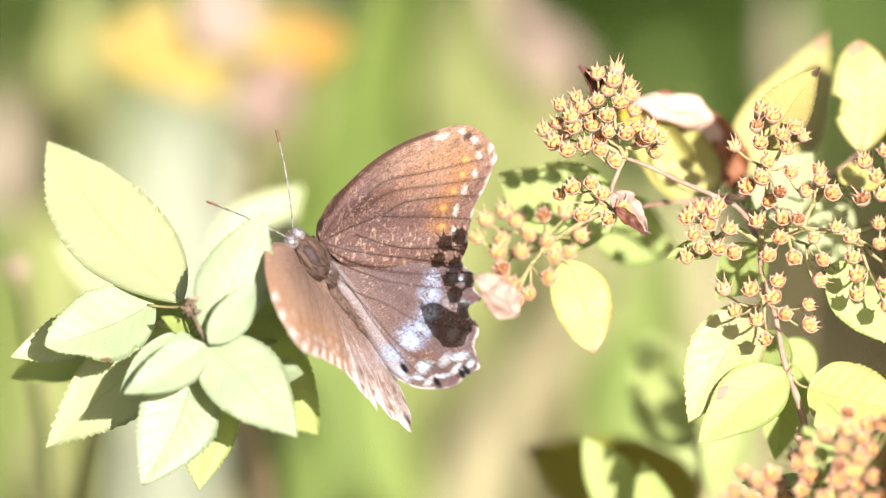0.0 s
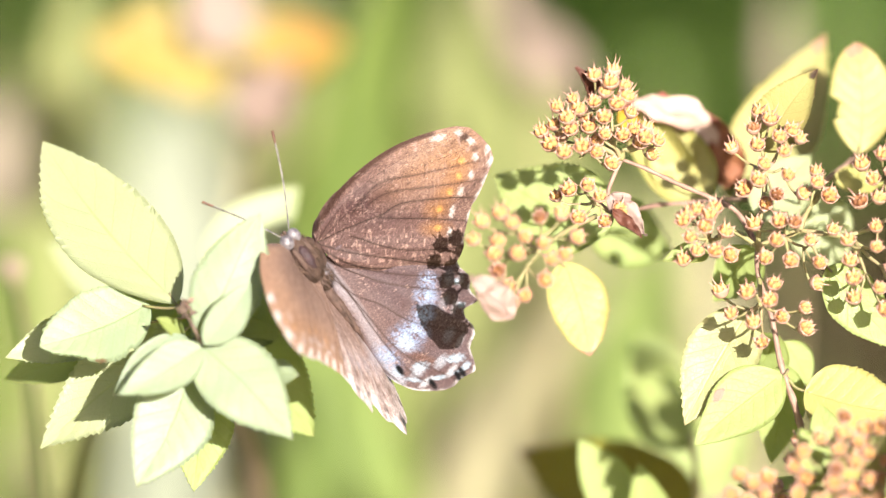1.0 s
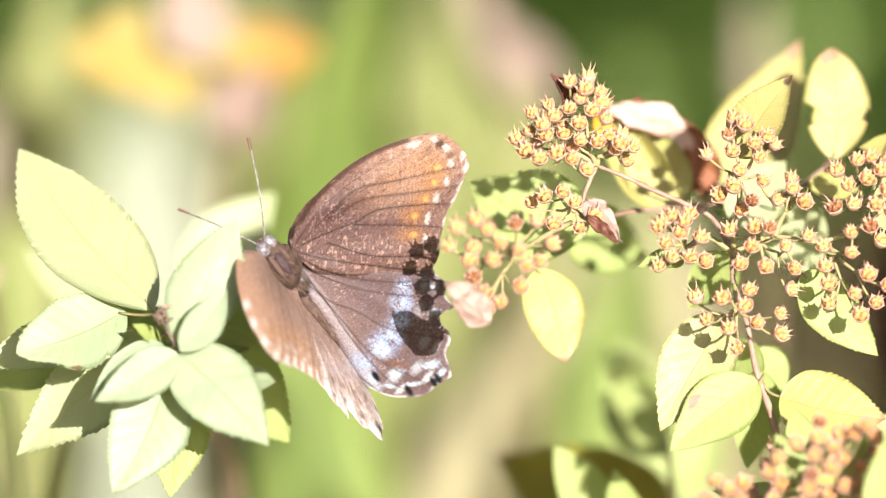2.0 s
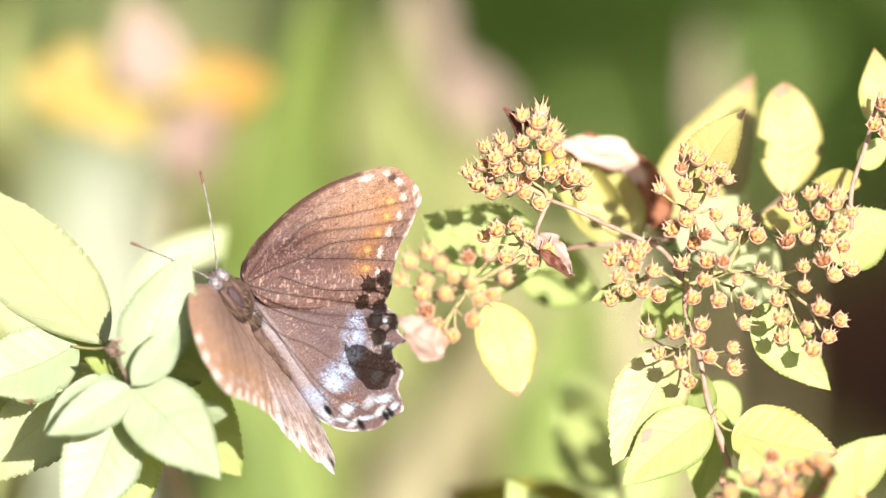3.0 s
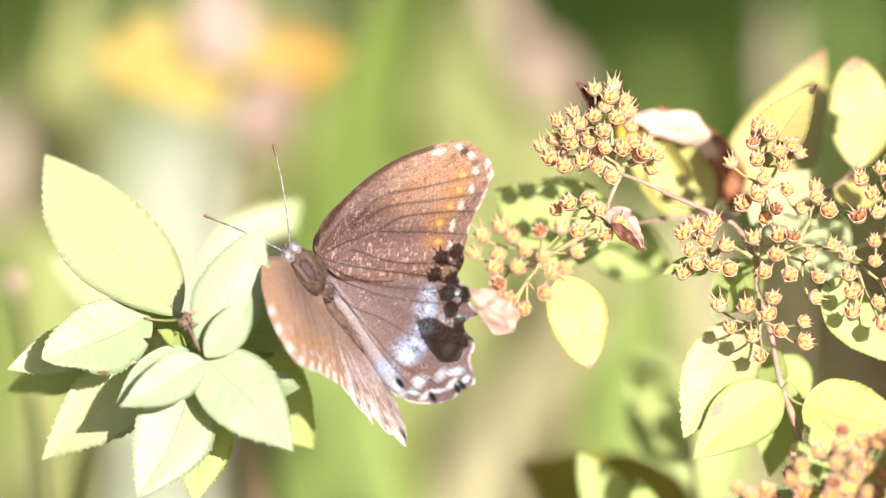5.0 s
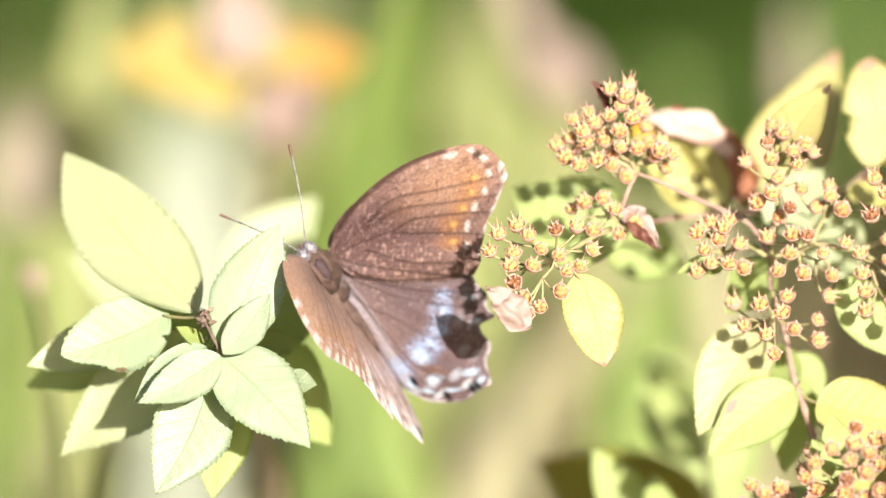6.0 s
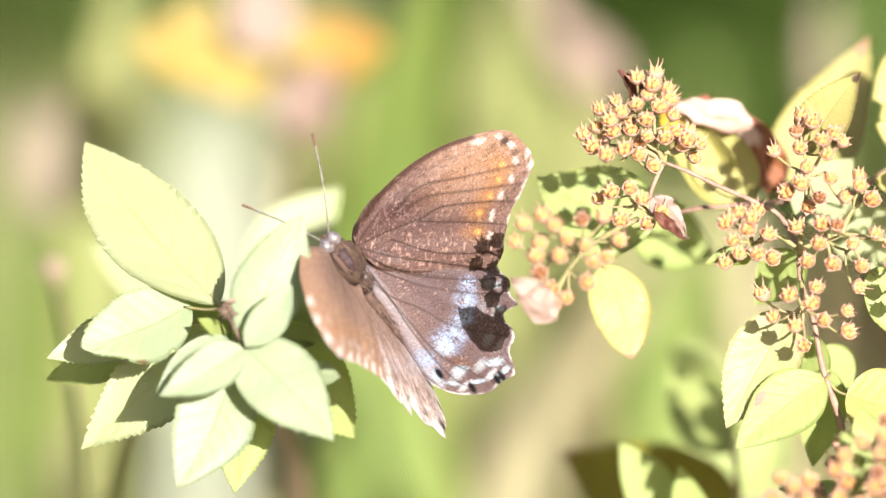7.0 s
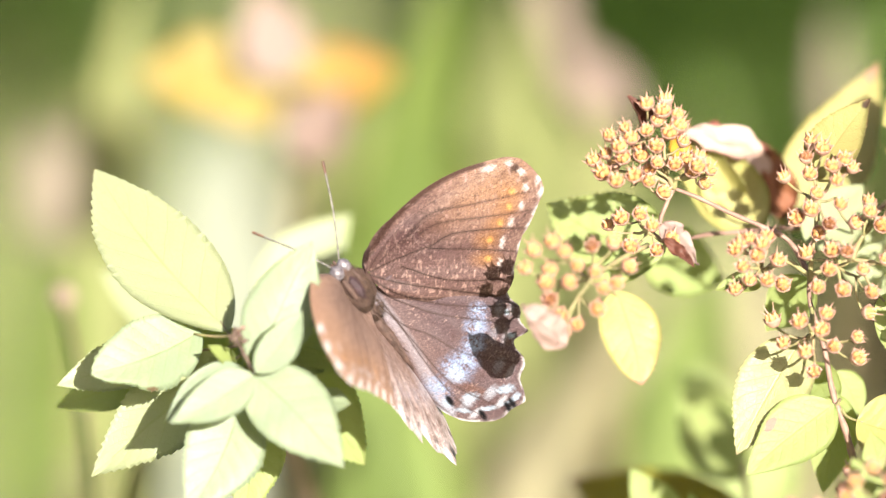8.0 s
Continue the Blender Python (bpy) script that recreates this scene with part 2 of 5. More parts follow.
# Left-wing veins, pale to suit that wing's painted brightness.
SOFTVEIN = plain_material("faint_wing_vein", (0.130, 0.078, 0.060), (0.150, 0.092, 0.070), 900.0, 0.5, 0.00003)
FUR = plain_material("brown_insect_hair", (0.048, 0.026, 0.020), (0.085, 0.047, 0.036), 700.0, 0.7, 0.0004)
GOLDFUR = plain_material("golden_insect_hair", (0.115, 0.068, 0.045), (0.060, 0.034, 0.025), 900.0, 0.7, 0.0004)
PLATE = plain_material("glossy_thorax_plate", (0.022, 0.012, 0.015), (0.060, 0.032, 0.036), 900.0, 0.5, 0.0004, spec=0.3)
EYEMAT = plain_material("silvery_facet_eye", (0.030, 0.023, 0.027), (0.20, 0.175, 0.19), 1700.0, 0.3, 0.0001, spec=0.6)
FEELER = plain_material("banded_feeler", (0.040, 0.032, 0.028), (0.24, 0.22, 0.20), 1100.0, 0.6, 0.00005, spec=0.15)
CLUB = plain_material("rusty_feeler_club", (0.12, 0.042, 0.018), (0.06, 0.022, 0.012), 900.0, 0.5, 0.00005)
STRAW = plain_material("straw_stalk", (0.27, 0.240, 0.130), (0.23, 0.200, 0.110), 60.0, glow=0.2)
DRYSTALK = plain_material("pinkish_dry_stalk", (0.30, 0.225, 0.165), (0.26, 0.190, 0.135), 60.0, glow=0.2)
# Near-black brown: shade behind the fruit, put into the leaf colour.
SHADELEAF = plain_material("shade_brown_leaf", (0.013, 0.006, 0.003), (0.019, 0.008, 0.004), 60.0, 0.8, spec=0.1)
GOLD = leaf_material("golden_leaf", (0.31, 0.230, 0.060), (0.33, 0.235, 0.055), (0.28, 0.22, 0.08), (0.30, 0.21, 0.02), glow=0.25, rough=0.55)
AMBERLEAF = leaf_material("amber_leaf", (0.32, 0.160, 0.034), (0.33, 0.190, 0.036), (0.28, 0.18, 0.06), (0.30, 0.14, 0.02), glow=0.25, rough=0.55)
OLIVE = leaf_material("olive_brown_leaf", (0.270, 0.240, 0.034), (0.265, 0.215, 0.034), (0.10, 0.08, 0.02), (0.15, 0.13, 0.006), scorch=0.7, rough=0.7, gloss=0.12, tip=(0.10, 0.035, 0.02))
FADED = leaf_material("faded_pink_leaf", (0.215, 0.150, 0.125), (0.23, 0.155, 0.125), (0.25, 0.18, 0.15), (0.22, 0.14, 0.10), glow=0.2, rough=0.6)
DRYLEAF = leaf_material("tan_dry_leaf", (0.185, 0.145, 0.100), (0.20, 0.155, 0.11), (0.22, 0.17, 0.13), (0.20, 0.14, 0.09), glow=0.2, rough=0.6)
BLADELEAF = leaf_material("fresh_green_leaf", (0.150, 0.250, 0.032), (0.175, 0.270, 0.036), (0.14, 0.18, 0.04), (0.22, 0.30, 0.01))
BLADE = plain_material("grass_blade", (0.120, 0.180, 0.032), (0.162, 0.204, 0.044), 25.0, 0.5, glow=0.35, spec=0.2)
DEEPBLADE = plain_material("deep_green_blade", (0.080, 0.122, 0.014), (0.106, 0.144, 0.020), 25.0, 0.5, glow=0.35, spec=0.15)
PALEBLADE = plain_material("silvery_green_blade", (0.195, 0.215, 0.150), (0.225, 0.235, 0.170), 25.0, 0.6, glow=0.25)
LAWN = plain_material("sunny_meadow_blade", (0.275, 0.350, 0.088), (0.32, 0.350, 0.118), 3.0, 0.6, glow=0.35)
OLIVEBLADE = plain_material("olive_green_blade", (0.190, 0.214, 0.068), (0.218, 0.224, 0.080), 25.0, 0.6, glow=0.3, spec=0.25)
DARKLEAF = plain_material("dark_evergreen_leaf", (0.022, 0.044, 0.006), (0.034, 0.060, 0.009), 40.0, 0.7, glow=0.1, spec=0.1)


# ---- building blocks ----
MM = 0.001
UNIT = 0.001 / 8.8
PLACE = {}


def at(x, y, w=0.0):
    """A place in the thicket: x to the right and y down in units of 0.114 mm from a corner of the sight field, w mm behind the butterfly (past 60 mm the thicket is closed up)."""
    far = (w if w < 60 or w > 1500 else 60 + (w - 60) * 0.82) * MM
    wide = UNIT * (1 + far / REACH)
    return HEART + RIGHT * ((x - 784) * wide) + UP * ((441 - y) * wide) + AWAY * far


def turned(x, y, z):
    """A direction: x to the right, y up, z towards the viewer."""
    return (RIGHT * x + UP * y - AWAY * z).normalized()


def mesh_of(name, verts, faces, uvs=None, slots=None, smooth=True):
    me = bpy.data.meshes.new(name)
    me.from_pydata([tuple(v) for v in verts], [], faces)
    if uvs is not None:
        layer = me.uv_layers.new(name="UVMap")
        idx = np.empty(len(me.loops), dtype=np.int32)
        me.loops.foreach_get("vertex_index", idx)
        layer.data.foreach_set("uv", np.asarray(uvs, dtype=np.float32)[idx].ravel())
    if slots is not None:
        me.polygons.foreach_set("material_index", slots)
    if smooth:
        me.polygons.foreach_set("use_smooth", [True] * len(me.polygons))
    me.update()
    return me


def thing(name, base, label, category, group="", kind=""):
    ob = new(name)
    ob.empty_display_size = 0.02
    ob.matrix_basis = Matrix.Translation(base)
    PLACE[ob] = ob.matrix_basis.copy()
    return tagged(ob, label, category, group, kind)


def part(name, me, materials, parent, label="", m=None):
    """One mesh object under a thing or a part; m is its pose in the world."""
    for material in materials if isinstance(materials, (list, tuple)) else (materials,):
        if material.name not in me.materials:
            me.materials.append(material)
    ob = new(name, me)
    ob.parent = parent
    ob.matrix_parent_inverse = PLACE[parent].inverted()
    ob.matrix_basis = m or Matrix()
    PLACE[ob] = ob.matrix_basis.copy()
    if label:
        ob["label"] = label
    return ob


def smooth_path(points, steps):
    """Points along a Catmull-Rom curve."""
    p = [Vector(q) for q in points]
    p = [p[0] * 2 - p[1], *p, p[-1] * 2 - p[-2]]
    out = []
    for i in range(1, len(p) - 2):
        for k in range(steps):
            t = k / steps
            a, b, c, d = p[i - 1:i + 3]
            out.append(0.5 * ((2 * b) + (c - a) * t + (2 * a - 5 * b + 4 * c - d) * t * t + (3 * b - a - 3 * c + d) * t ** 3))
    return [*out, p[-2]]


def add_tube(verts, faces, points, r0, r1, sides=7, steps=5, knots=0.0):
    """A tapered round stalk along a curve, closed at both ends."""
    path = smooth_path(points, steps)
    first = len(verts)
    side = (path[1] - path[0]).orthogonal().normalized()
    for i, q in enumerate(path):
        way = (path[min(i + 1, len(path) - 1)] - path[max(i - 1, 0)]).normalized()
        side = (side - way * side.dot(way)).normalized()
        other = way.cross(side)
        f = i / (len(path) - 1)
        r = (r0 + (r1 - r0) * f) * (1 + knots * noise.noise(q * 700))
        for k in range(sides):
            a = 2 * math.pi * k / sides
            verts.append(q + (side * math.cos(a) + other * math.sin(a)) * r)
    rings = len(path)
    for i in range(rings - 1):
        for k in range(sides):
            a, b = first + i * sides + k, first + i * sides + (k + 1) % sides
            faces.append((a, b, b + sides, a + sides))
    faces.append(tuple(first + k for k in reversed(range(sides))))
    faces.append(tuple(first + (rings - 1) * sides + k for k in range(sides)))


def tube(name, points, r0, r1, sides=8, steps=6, knots=0.0):
    verts, faces = [], []
    add_tube(verts, faces, points, r0, r1, sides, steps, knots)
    return mesh_of(name, verts, faces)


def leaf_mesh(length, width, fold=0.15, curl=0.0, teeth=0.066, seed=0, rows=96, cols=6, thick=0.22 * MM, belly=0.39, point=1.12, nibbled=0.0, twist=0.0, crumple=0.0):
    """A toothed ovate blade along x with its upper side to z; UV runs along and across."""
    rnd = random.Random(seed)
    lean, sway, phase = rnd.uniform(-1, 1), rnd.uniform(-0.05, 0.05), rnd.uniform(0, 9)
    bites = [rnd.uniform(0.45, 1.35) for _ in range(60)]
    taper = point + 0.1 * lean
    root = 0.92 * taper * belly / (1 - belly)
    peak = root / (root + taper)
    most = peak ** root * (1 - peak) ** taper
    top, uvs = [], []
    for i in range(rows + 1):
        u = i / rows
        half = width / 2 * ((u ** root * (1 - u) ** taper / most) * 0.985 + 0.012)
        half *= 1 + 0.05 * noise.noise(Vector((u * 5, phase * 3, 2)))
        for j in range(-cols, cols + 1):
            v = j / cols
            h, ahead = half, 0.0
            if abs(j) == cols and 0.2 < u < 0.99:
                saw = u * 22 + 0.4 * lean * v + 0.5 * math.sin(u * 9 + lean) + 3
                size = bites[int(saw) + (25 if j > 0 else 0)] * min(1, (u - 0.2) * 5, (0.99 - u) * 12)
                h += teeth * width * 0.5 * size * (saw % 1.0 - 0.35)
                ahead = 0.012 * length * size * (saw % 1.0)
            if nibbled and v > 0:
                h *= 1 - nibbled * max(0.0, noise.noise(Vector((u * 7, phase, 0)))) * (v ** 2) * (u > 0.3)
            x, y = u * length + ahead, v * h
            y += sway * length * math.sin(math.pi * u)
            z = fold * abs(v) ** 1.3 * half - curl * length * (u * u)
            z += 0.035 * width * noise.noise(Vector((u * 3.2, v * 1.3 + phase, phase))) * (0.3 + abs(v))
            z += 0.005 * width * math.cos(2 * math.pi * (u * 8 - abs(v) * 1.9)) * abs(v) * (1 - abs(v)) * 4
            if crumple:
                q = Vector((u * 4.5, v * 1.6 + phase, phase))
                z += crumple * width * noise.noise(q)
                y += crumple * 0.5 * width * noise.noise(q + Vector((5, 3, 1))) * abs(v)
                x += crumple * 0.4 * width * noise.noise(q + Vector((2, 7, 4)))
            a = twist * u
            top.append(Vector((x, y * math.cos(a) - z * math.sin(a), y * math.sin(a) + z * math.cos(a))))
            uvs.append((u, v * 0.5 + 0.5))
    w, count = 2 * cols + 1, len(top)
    verts = top + [p - Vector((0, 0, thick)) for p in top]
    faces = []
    for i in range(rows):
        for j in range(w - 1):
            a = i * w + j
            faces.append((a, a + w, a + w + 1, a + 1))
            faces.append((count + a, count + a + 1, count + a + w + 1, count + a + w))
    rim = [j for j in range(w)] + [i * w + w - 1 for i in range(1, rows + 1)] + [rows * w + j for j in reversed(range(w - 1))] + [i * w for i in reversed(range(1, rows))]
    for a, b in zip(rim, rim[1:] + rim[:1]):
        faces.append((b, count + b, count + a, a)[::-1])
    return mesh_of("leaf", verts, faces, uvs + uvs)


def lay(base, tip, face):
    """The pose of a blade that runs from base to tip with its upper side to face."""
    x = (tip - base).normalized()
    z = (face - x * face.dot(x)).normalized()
    m = Matrix((x, z.cross(x), z)).transposed().to_4x4()
    m.translation = base
    return m


SEEDS = iter(range(1, 9999))


def leaf(parent, base, tip, width, material, face=(0, 0.1, 1), label="", stalk=None, **shape):
    """A leaf of a branch: base and tip as at() takes them, its width in the same units, and the foot of its stalk."""
    a, b = at(*base), at(*tip)
    size = UNIT * ((a - EYE).dot(AWAY) / REACH)
    me = leaf_mesh((b - a).length * (1 + 0.4 * abs(shape.get("curl", 0))), width * size, seed=next(SEEDS), **shape)
    ob = part("leaf", me, material, parent, label, lay(a, b, turned(*face)))
    if stalk is not None:
        foot = at(*stalk)
        part("petiole", tube("petiole", [foot, foot.lerp(a, 0.5) - UP * 0.0006, a + (b - a) * 0.06], 0.36 * MM, 0.25 * MM, 6, 4), GREENSTEM, ob)
    return ob


def stem(parent, points, r0, r1, material=None, name="stem", label="", knots=0.3):
    """A twig through places as at() takes them; radii in mm."""
    return part(name, tube(name, [at(*p) for p in points], r0 * MM, r1 * MM, 9, 7, knots), material or STEM, parent, label)


def rooted(parent, start, r0, r1, shift=(0.0, 0.25), material=None):
    """A woody stem from a place in the thicket down into the soil."""
    a = at(*start)
    foot = Vector((a.x + shift[0], a.y + shift[1], -0.03))
    mid = a.lerp(foot, 0.45) + Vector((0.02, 0.03, 0.03))
    return part("stem", tube("stem", [a, mid, foot], r0 * MM, r1 * MM, 9, 8, 0.2), material or BARK, parent)


def capsule_mesh(seed):
    """A dry seed capsule: a cup with five pointed sepals round five plump, beaked follicles. Axis z, about 3 mm across."""
    rnd = random.Random(seed)
    verts, faces, slots = [], [], []
    rings, sides = ((0.10, -1.35), (0.75, -1.15), (1.22, -0.65), (1.42, -0.05), (1.50, 0.25), (1.36, 0.22), (1.15, -0.45)), 15
    for r, z in rings:
        for k in range(sides):
            a = 2 * math.pi * k / sides
            rr = r * (1 + 0.05 * math.cos(5 * a))
            verts.append((rr * math.cos(a), rr * math.sin(a), z + 0.08 * math.cos(5 * a) * (r > 1.3)))
    for i in range(len(rings) - 1):
        for k in range(sides):
            a, b = i * sides + k, i * sides + (k + 1) % sides
            faces.append((a, b, b + sides, a + sides))
            slots.append(0)
    for s in range(5):
        a0 = 2 * math.pi * s / 5
        out, tall = rnd.uniform(0.10, 0.55), rnd.uniform(-0.1, 1.0)
        n0 = len(verts)
        for da, r, z in ((-0.34, 1.44, 0.15), (0.34, 1.44, 0.15), (0.11, 1.44 + out * 0.5, 0.15 + tall * 0.45), (-0.11, 1.44 + out * 0.5, 0.15 + tall * 0.45),
                         (0.0, 1.44 + out * 1.15, 0.15 + tall)):
            verts.append((r * math.cos(a0 + da), r * math.sin(a0 + da), z))
        for da, r, z in ((-0.28, 1.34, 0.15), (0.28, 1.34, 0.15), (0.0, 1.36 + out * 0.5, 0.20 + tall * 0.5)):
            verts.append((r * math.cos(a0 + da), r * math.sin(a0 + da), z))
        faces += [(n0, n0 + 1, n0 + 2, n0 + 3), (n0 + 3, n0 + 2, n0 + 4), (n0 + 6, n0 + 5, n0 + 7), (n0 + 1, n0 + 6, n0 + 7, n0 + 2), (n0 + 5, n0, n0 + 3, n0 + 7),
                  (n0 + 7, n0 + 4, n0 + 2), (n0 + 3, n0 + 4, n0 + 7)]
        slots += [0] * 7
    for s in range(5):
        a0 = 2 * math.pi * (s + 0.5) / 5 + rnd.uniform(-0.08, 0.08)
        swell, n0, beak, hook = rnd.uniform(0.9, 1.1), len(verts), rnd.choice((0.25, 0.4, 0.7, 1.0, 1.2)), rnd.uniform(0.0, 0.7)
        levels = ((0.30, -0.7, 0.30), (0.55, -0.2, 0.58), (0.66, 0.35, 0.62), (0.62, 0.80, 0.46), (0.74, 1.08, 0.19), (0.86 + 0.2 * beak, 1.15 + 0.45 * beak, 0.10), (1.0 + hook * beak, 1.15 + 1.15 * beak, 0.025))
        for r, z, size in levels:
            for k in range(7):
                b = 2 * math.pi * k / 7
                x, y = r + size * swell * math.cos(b), size * swell * 0.9 * math.sin(b)
                verts.append((x * math.cos(a0) - y * math.sin(a0), x * math.sin(a0) + y * math.cos(a0), z))
        for i in range(len(levels) - 1):
            for k in range(7):
                p, q = n0 + i * 7 + k, n0 + i * 7 + (k + 1) % 7
                faces.append((p, q, q + 7, p + 7))
                slots.append(1 if i < 4 else 0)
    return mesh_of("capsule", [Vector(v) * MM for v in verts], faces, None, slots)


CAPSULES = []
for kind in range(6):
    me = capsule_mesh(100 + kind)
    me.materials.append(CUP)
    me.materials.append(SEED if kind < 5 else HUSK)
    CAPSULES.append(me)


def seed_head(parent, foot, joint, spots, depth, lift=(0.05, 0.85, 0.5), dome=6.0, size=1.13, label=""):
    """A corymb of seed capsules at spots, their stalks gathered at the joint, which stands on the foot; depth in mm behind the butterfly."""
    rnd = random.Random(len(spots) * 7 + int(foot[0]))
    cx, cy = sum(p[0] for p in spots) / len(spots), sum(p[1] for p in spots) / len(spots)
    wide = max(math.hypot(p[0] - cx, p[1] - cy) for p in spots) + 1
    verts, faces, made, rays, stalks = [], [], [], [], []
    origin, root = at(*joint), at(*foot)
    add_tube(verts, faces, [root, root.lerp(origin, 0.5) + UP * 0.0005, origin], 0.62 * MM, 0.42 * MM, 7, 5, 0.3)
    hubs = [origin.lerp(at(cx + wide * 0.5 * math.cos(a), cy + wide * 0.5 * math.sin(a), depth + 2), 0.6) for a in (0.4, 1.7, 2.9, 4.2, 5.4)]
    for hub in hubs:
        rays.append(tube("ray", [origin, origin.lerp(hub, 0.5) - UP * 0.0004, hub], 0.40 * MM, 0.30 * MM, 6, 4, 0.3))
    for x, y in spots:
        far = math.hypot(x - cx, y - cy) / wide
        w = depth - dome * (1 - far * far) + rnd.uniform(-2.5, 2.5)
        p = at(x, y, w)
        hub = min(hubs, key=lambda h: (h - p).length)
        spread = (p - hub).normalized()
        axis = (spread * 0.75 + turned(*lift) + Vector((rnd.uniform(-1, 1), rnd.uniform(-1, 1), rnd.uniform(-1, 1))) * 0.38).normalized()
        scale = size * rnd.uniform(0.86, 1.12)
        base = p - axis * 1.3 * MM * scale
        stalks.append(tube("pedicel", [hub, hub.lerp(base, 0.55) - axis * 0.0006, base], 0.24 * MM, 0.28 * MM, 5, 4))
        m = lay(p, p + axis.orthogonal(), axis) @ Matrix.Rotation(rnd.uniform(0, 6.3), 4, "Z") @ Matrix.Scale(scale, 4)
        made.append((CAPSULES[5] if rnd.random() < 0.06 else CAPSULES[rnd.randrange(5)], m))
    head = part("seed_head", mesh_of("seed_head", verts, faces), GREENSTEM, parent, label)
    for me in rays:
        part("ray", me, GREENSTEM, head)
    for me in stalks:
        part("pedicel", me, GREENSTEM, head)
    for me, m in made:
        part("capsule", me, [], head, "", m)
    return head


# ---- the butterfly ----
def wing_place(x, y):
    """From the wing chart (x across, y down, in units of 0.114 mm) to mm outwards and forwards of the hinge."""
    return (0.8 * x - 0.6 * y) / 8.8, (-0.6 * x - 0.8 * y) / 8.8 / 0.96


FORE_EDGE = ((150, 6), (124, 9), (112, 18), (100, 29), (86, 46), (74.5, 74), (65.5, 105), (60, 140), (56, 172), (53.5, 193), (49, 234), (43.4, 286), (40, 320), (36.7, 340), (33, 347), (28.5, 352), (25, 348),
             (22.3, 330), (18.2, 309), (15.4, 296), (13.6, 284), (9.5, 275), (7.0, 270), (2.6, 262), (-1.5, 262), (-5, 257), (-8.5, 250), (-12, 215), (-18, 170), (-28, 110), (-45, 60))
BENT_EDGE = ((150, 8), (124, 12), (112, 26), (100, 41), (86, 67), (74.5, 111), (65.5, 156), (56, 205), (49, 252), (43, 295), (39, 323), (34, 338), (28.5, 349), (25, 346),
             (22.3, 330), (18.2, 309), (15.4, 296), (13.6, 284), (9.5, 275), (7.0, 270), (2.6, 262), (-1.5, 262), (-5, 257), (-8.5, 250), (-12, 215), (-18, 170), (-28, 110), (-45, 60))
HIND_EDGE = ((60, 40), (38, 75), (20, 140), (6, 226), (-3.6, 243), (-6.5, 262), (-8.7, 266), (-11.2, 266), (-13, 271), (-15, 288), (-16.8, 280), (-19.5, 266), (-22.3, 272), (-24.0, 294), (-26.5, 303),
             (-29, 304), (-31.5, 307), (-34, 326), (-36.2, 338), (-38.5, 331), (-41, 325), (-44, 326), (-47.2, 319), (-50, 307), (-53, 294), (-56.0, 279), (-57.5, 268), (-60, 251), (-63, 215), (-68, 150), (-76, 70), (-90, 30))


def blot(x, y, cx, cy, rx, ry, lean=0.0, soft=0.35, ragged=0.0):
    """How much of an oval spot covers each point, 0 to 1."""
    c, s = math.cos(radians(lean)), math.sin(radians(lean))
    dx, dy = x - cx, y - cy
    d = np.hypot((dx * c + dy * s) / rx, (dy * c - dx * s) / ry)
    if ragged:
        d = d + ragged * np.sin(x * 0.55 + cy) * np.sin(y * 0.61 + cx)
    return np.clip((1 + soft - d) / (2 * soft), 0, 1)


def line_near(x, y, points, width):
    """How much of a line through points covers each place, 0 to 1."""
    points = [(q.x, q.y) for q in smooth_path([(a, b, 0) for a, b in points], 5)]
    best = np.full(x.shape, 1e9)
    for (ax, ay), (bx, by) in zip(points, points[1:]):
        f = np.clip(((x - ax) * (bx - ax) + (y - ay) * (by - ay)) / ((bx - ax) ** 2 + (by - ay) ** 2), 0, 1)
        best = np.minimum(best, np.hypot(x - ax - f * (bx - ax), y - ay - f * (by - ay)))
    return np.clip(1.5 - best / width, 0, 1)


def grain(x, y, size, seed):
    """Smooth random values from 0 to 1."""
    r = np.random.RandomState(seed)
    table = r.rand(64, 64)
    gx, gy = x / size, y / size
    ix, iy = np.floor(gx).astype(int), np.floor(gy).astype(int)
    fx, fy = gx - ix, gy - iy
    fx, fy = fx * fx * (3 - 2 * fx), fy * fy * (3 - 2 * fy)
    t = lambda a, b: table[a % 64, b % 64]
    return (t(ix, iy) * (1 - fx) + t(ix + 1, iy) * fx) * (1 - fy) + (t(ix, iy + 1) * (1 - fx) + t(ix + 1, iy + 1) * fx) * fy


def over(colour, tint, amount):
    return colour + (np.array(tint) - colour) * np.clip(amount, 0, 1)[:, None]


BROWN, PURPLE, BLACK = (0.061, 0.030, 0.027), (0.052, 0.0285, 0.034), (0.0035, 0.0035, 0.0045)
AMBER, WHITE, BLUE = (0.20, 0.090, 0.030), (0.34, 0.29, 0.28), (0.135, 0.160, 0.245)
FORE_VEINS = (((5, -8), (28, -50), (75, -99), (150, -150), (240, -188)), ((8, -6), (50, -52), (90, -88), (165, -130), (262, -166)), ((0, 0), (40, -22), (85, -42), (112, -52)),
              ((62, -56), (108, -108), (190, -126), (292, -146)), ((90, -72), (125, -92), (200, -102), (302, -114)), ((112, -52), (151, -74), (230, -82), (292, -80)), ((108, -48), (190, -46), (278, -38)), ((60, -15), (150, 8), (270, 6)),
              ((0, 0), (60, 14), (150, 26), (258, 44)), ((2, 4), (70, 38), (160, 42), (250, 38)))
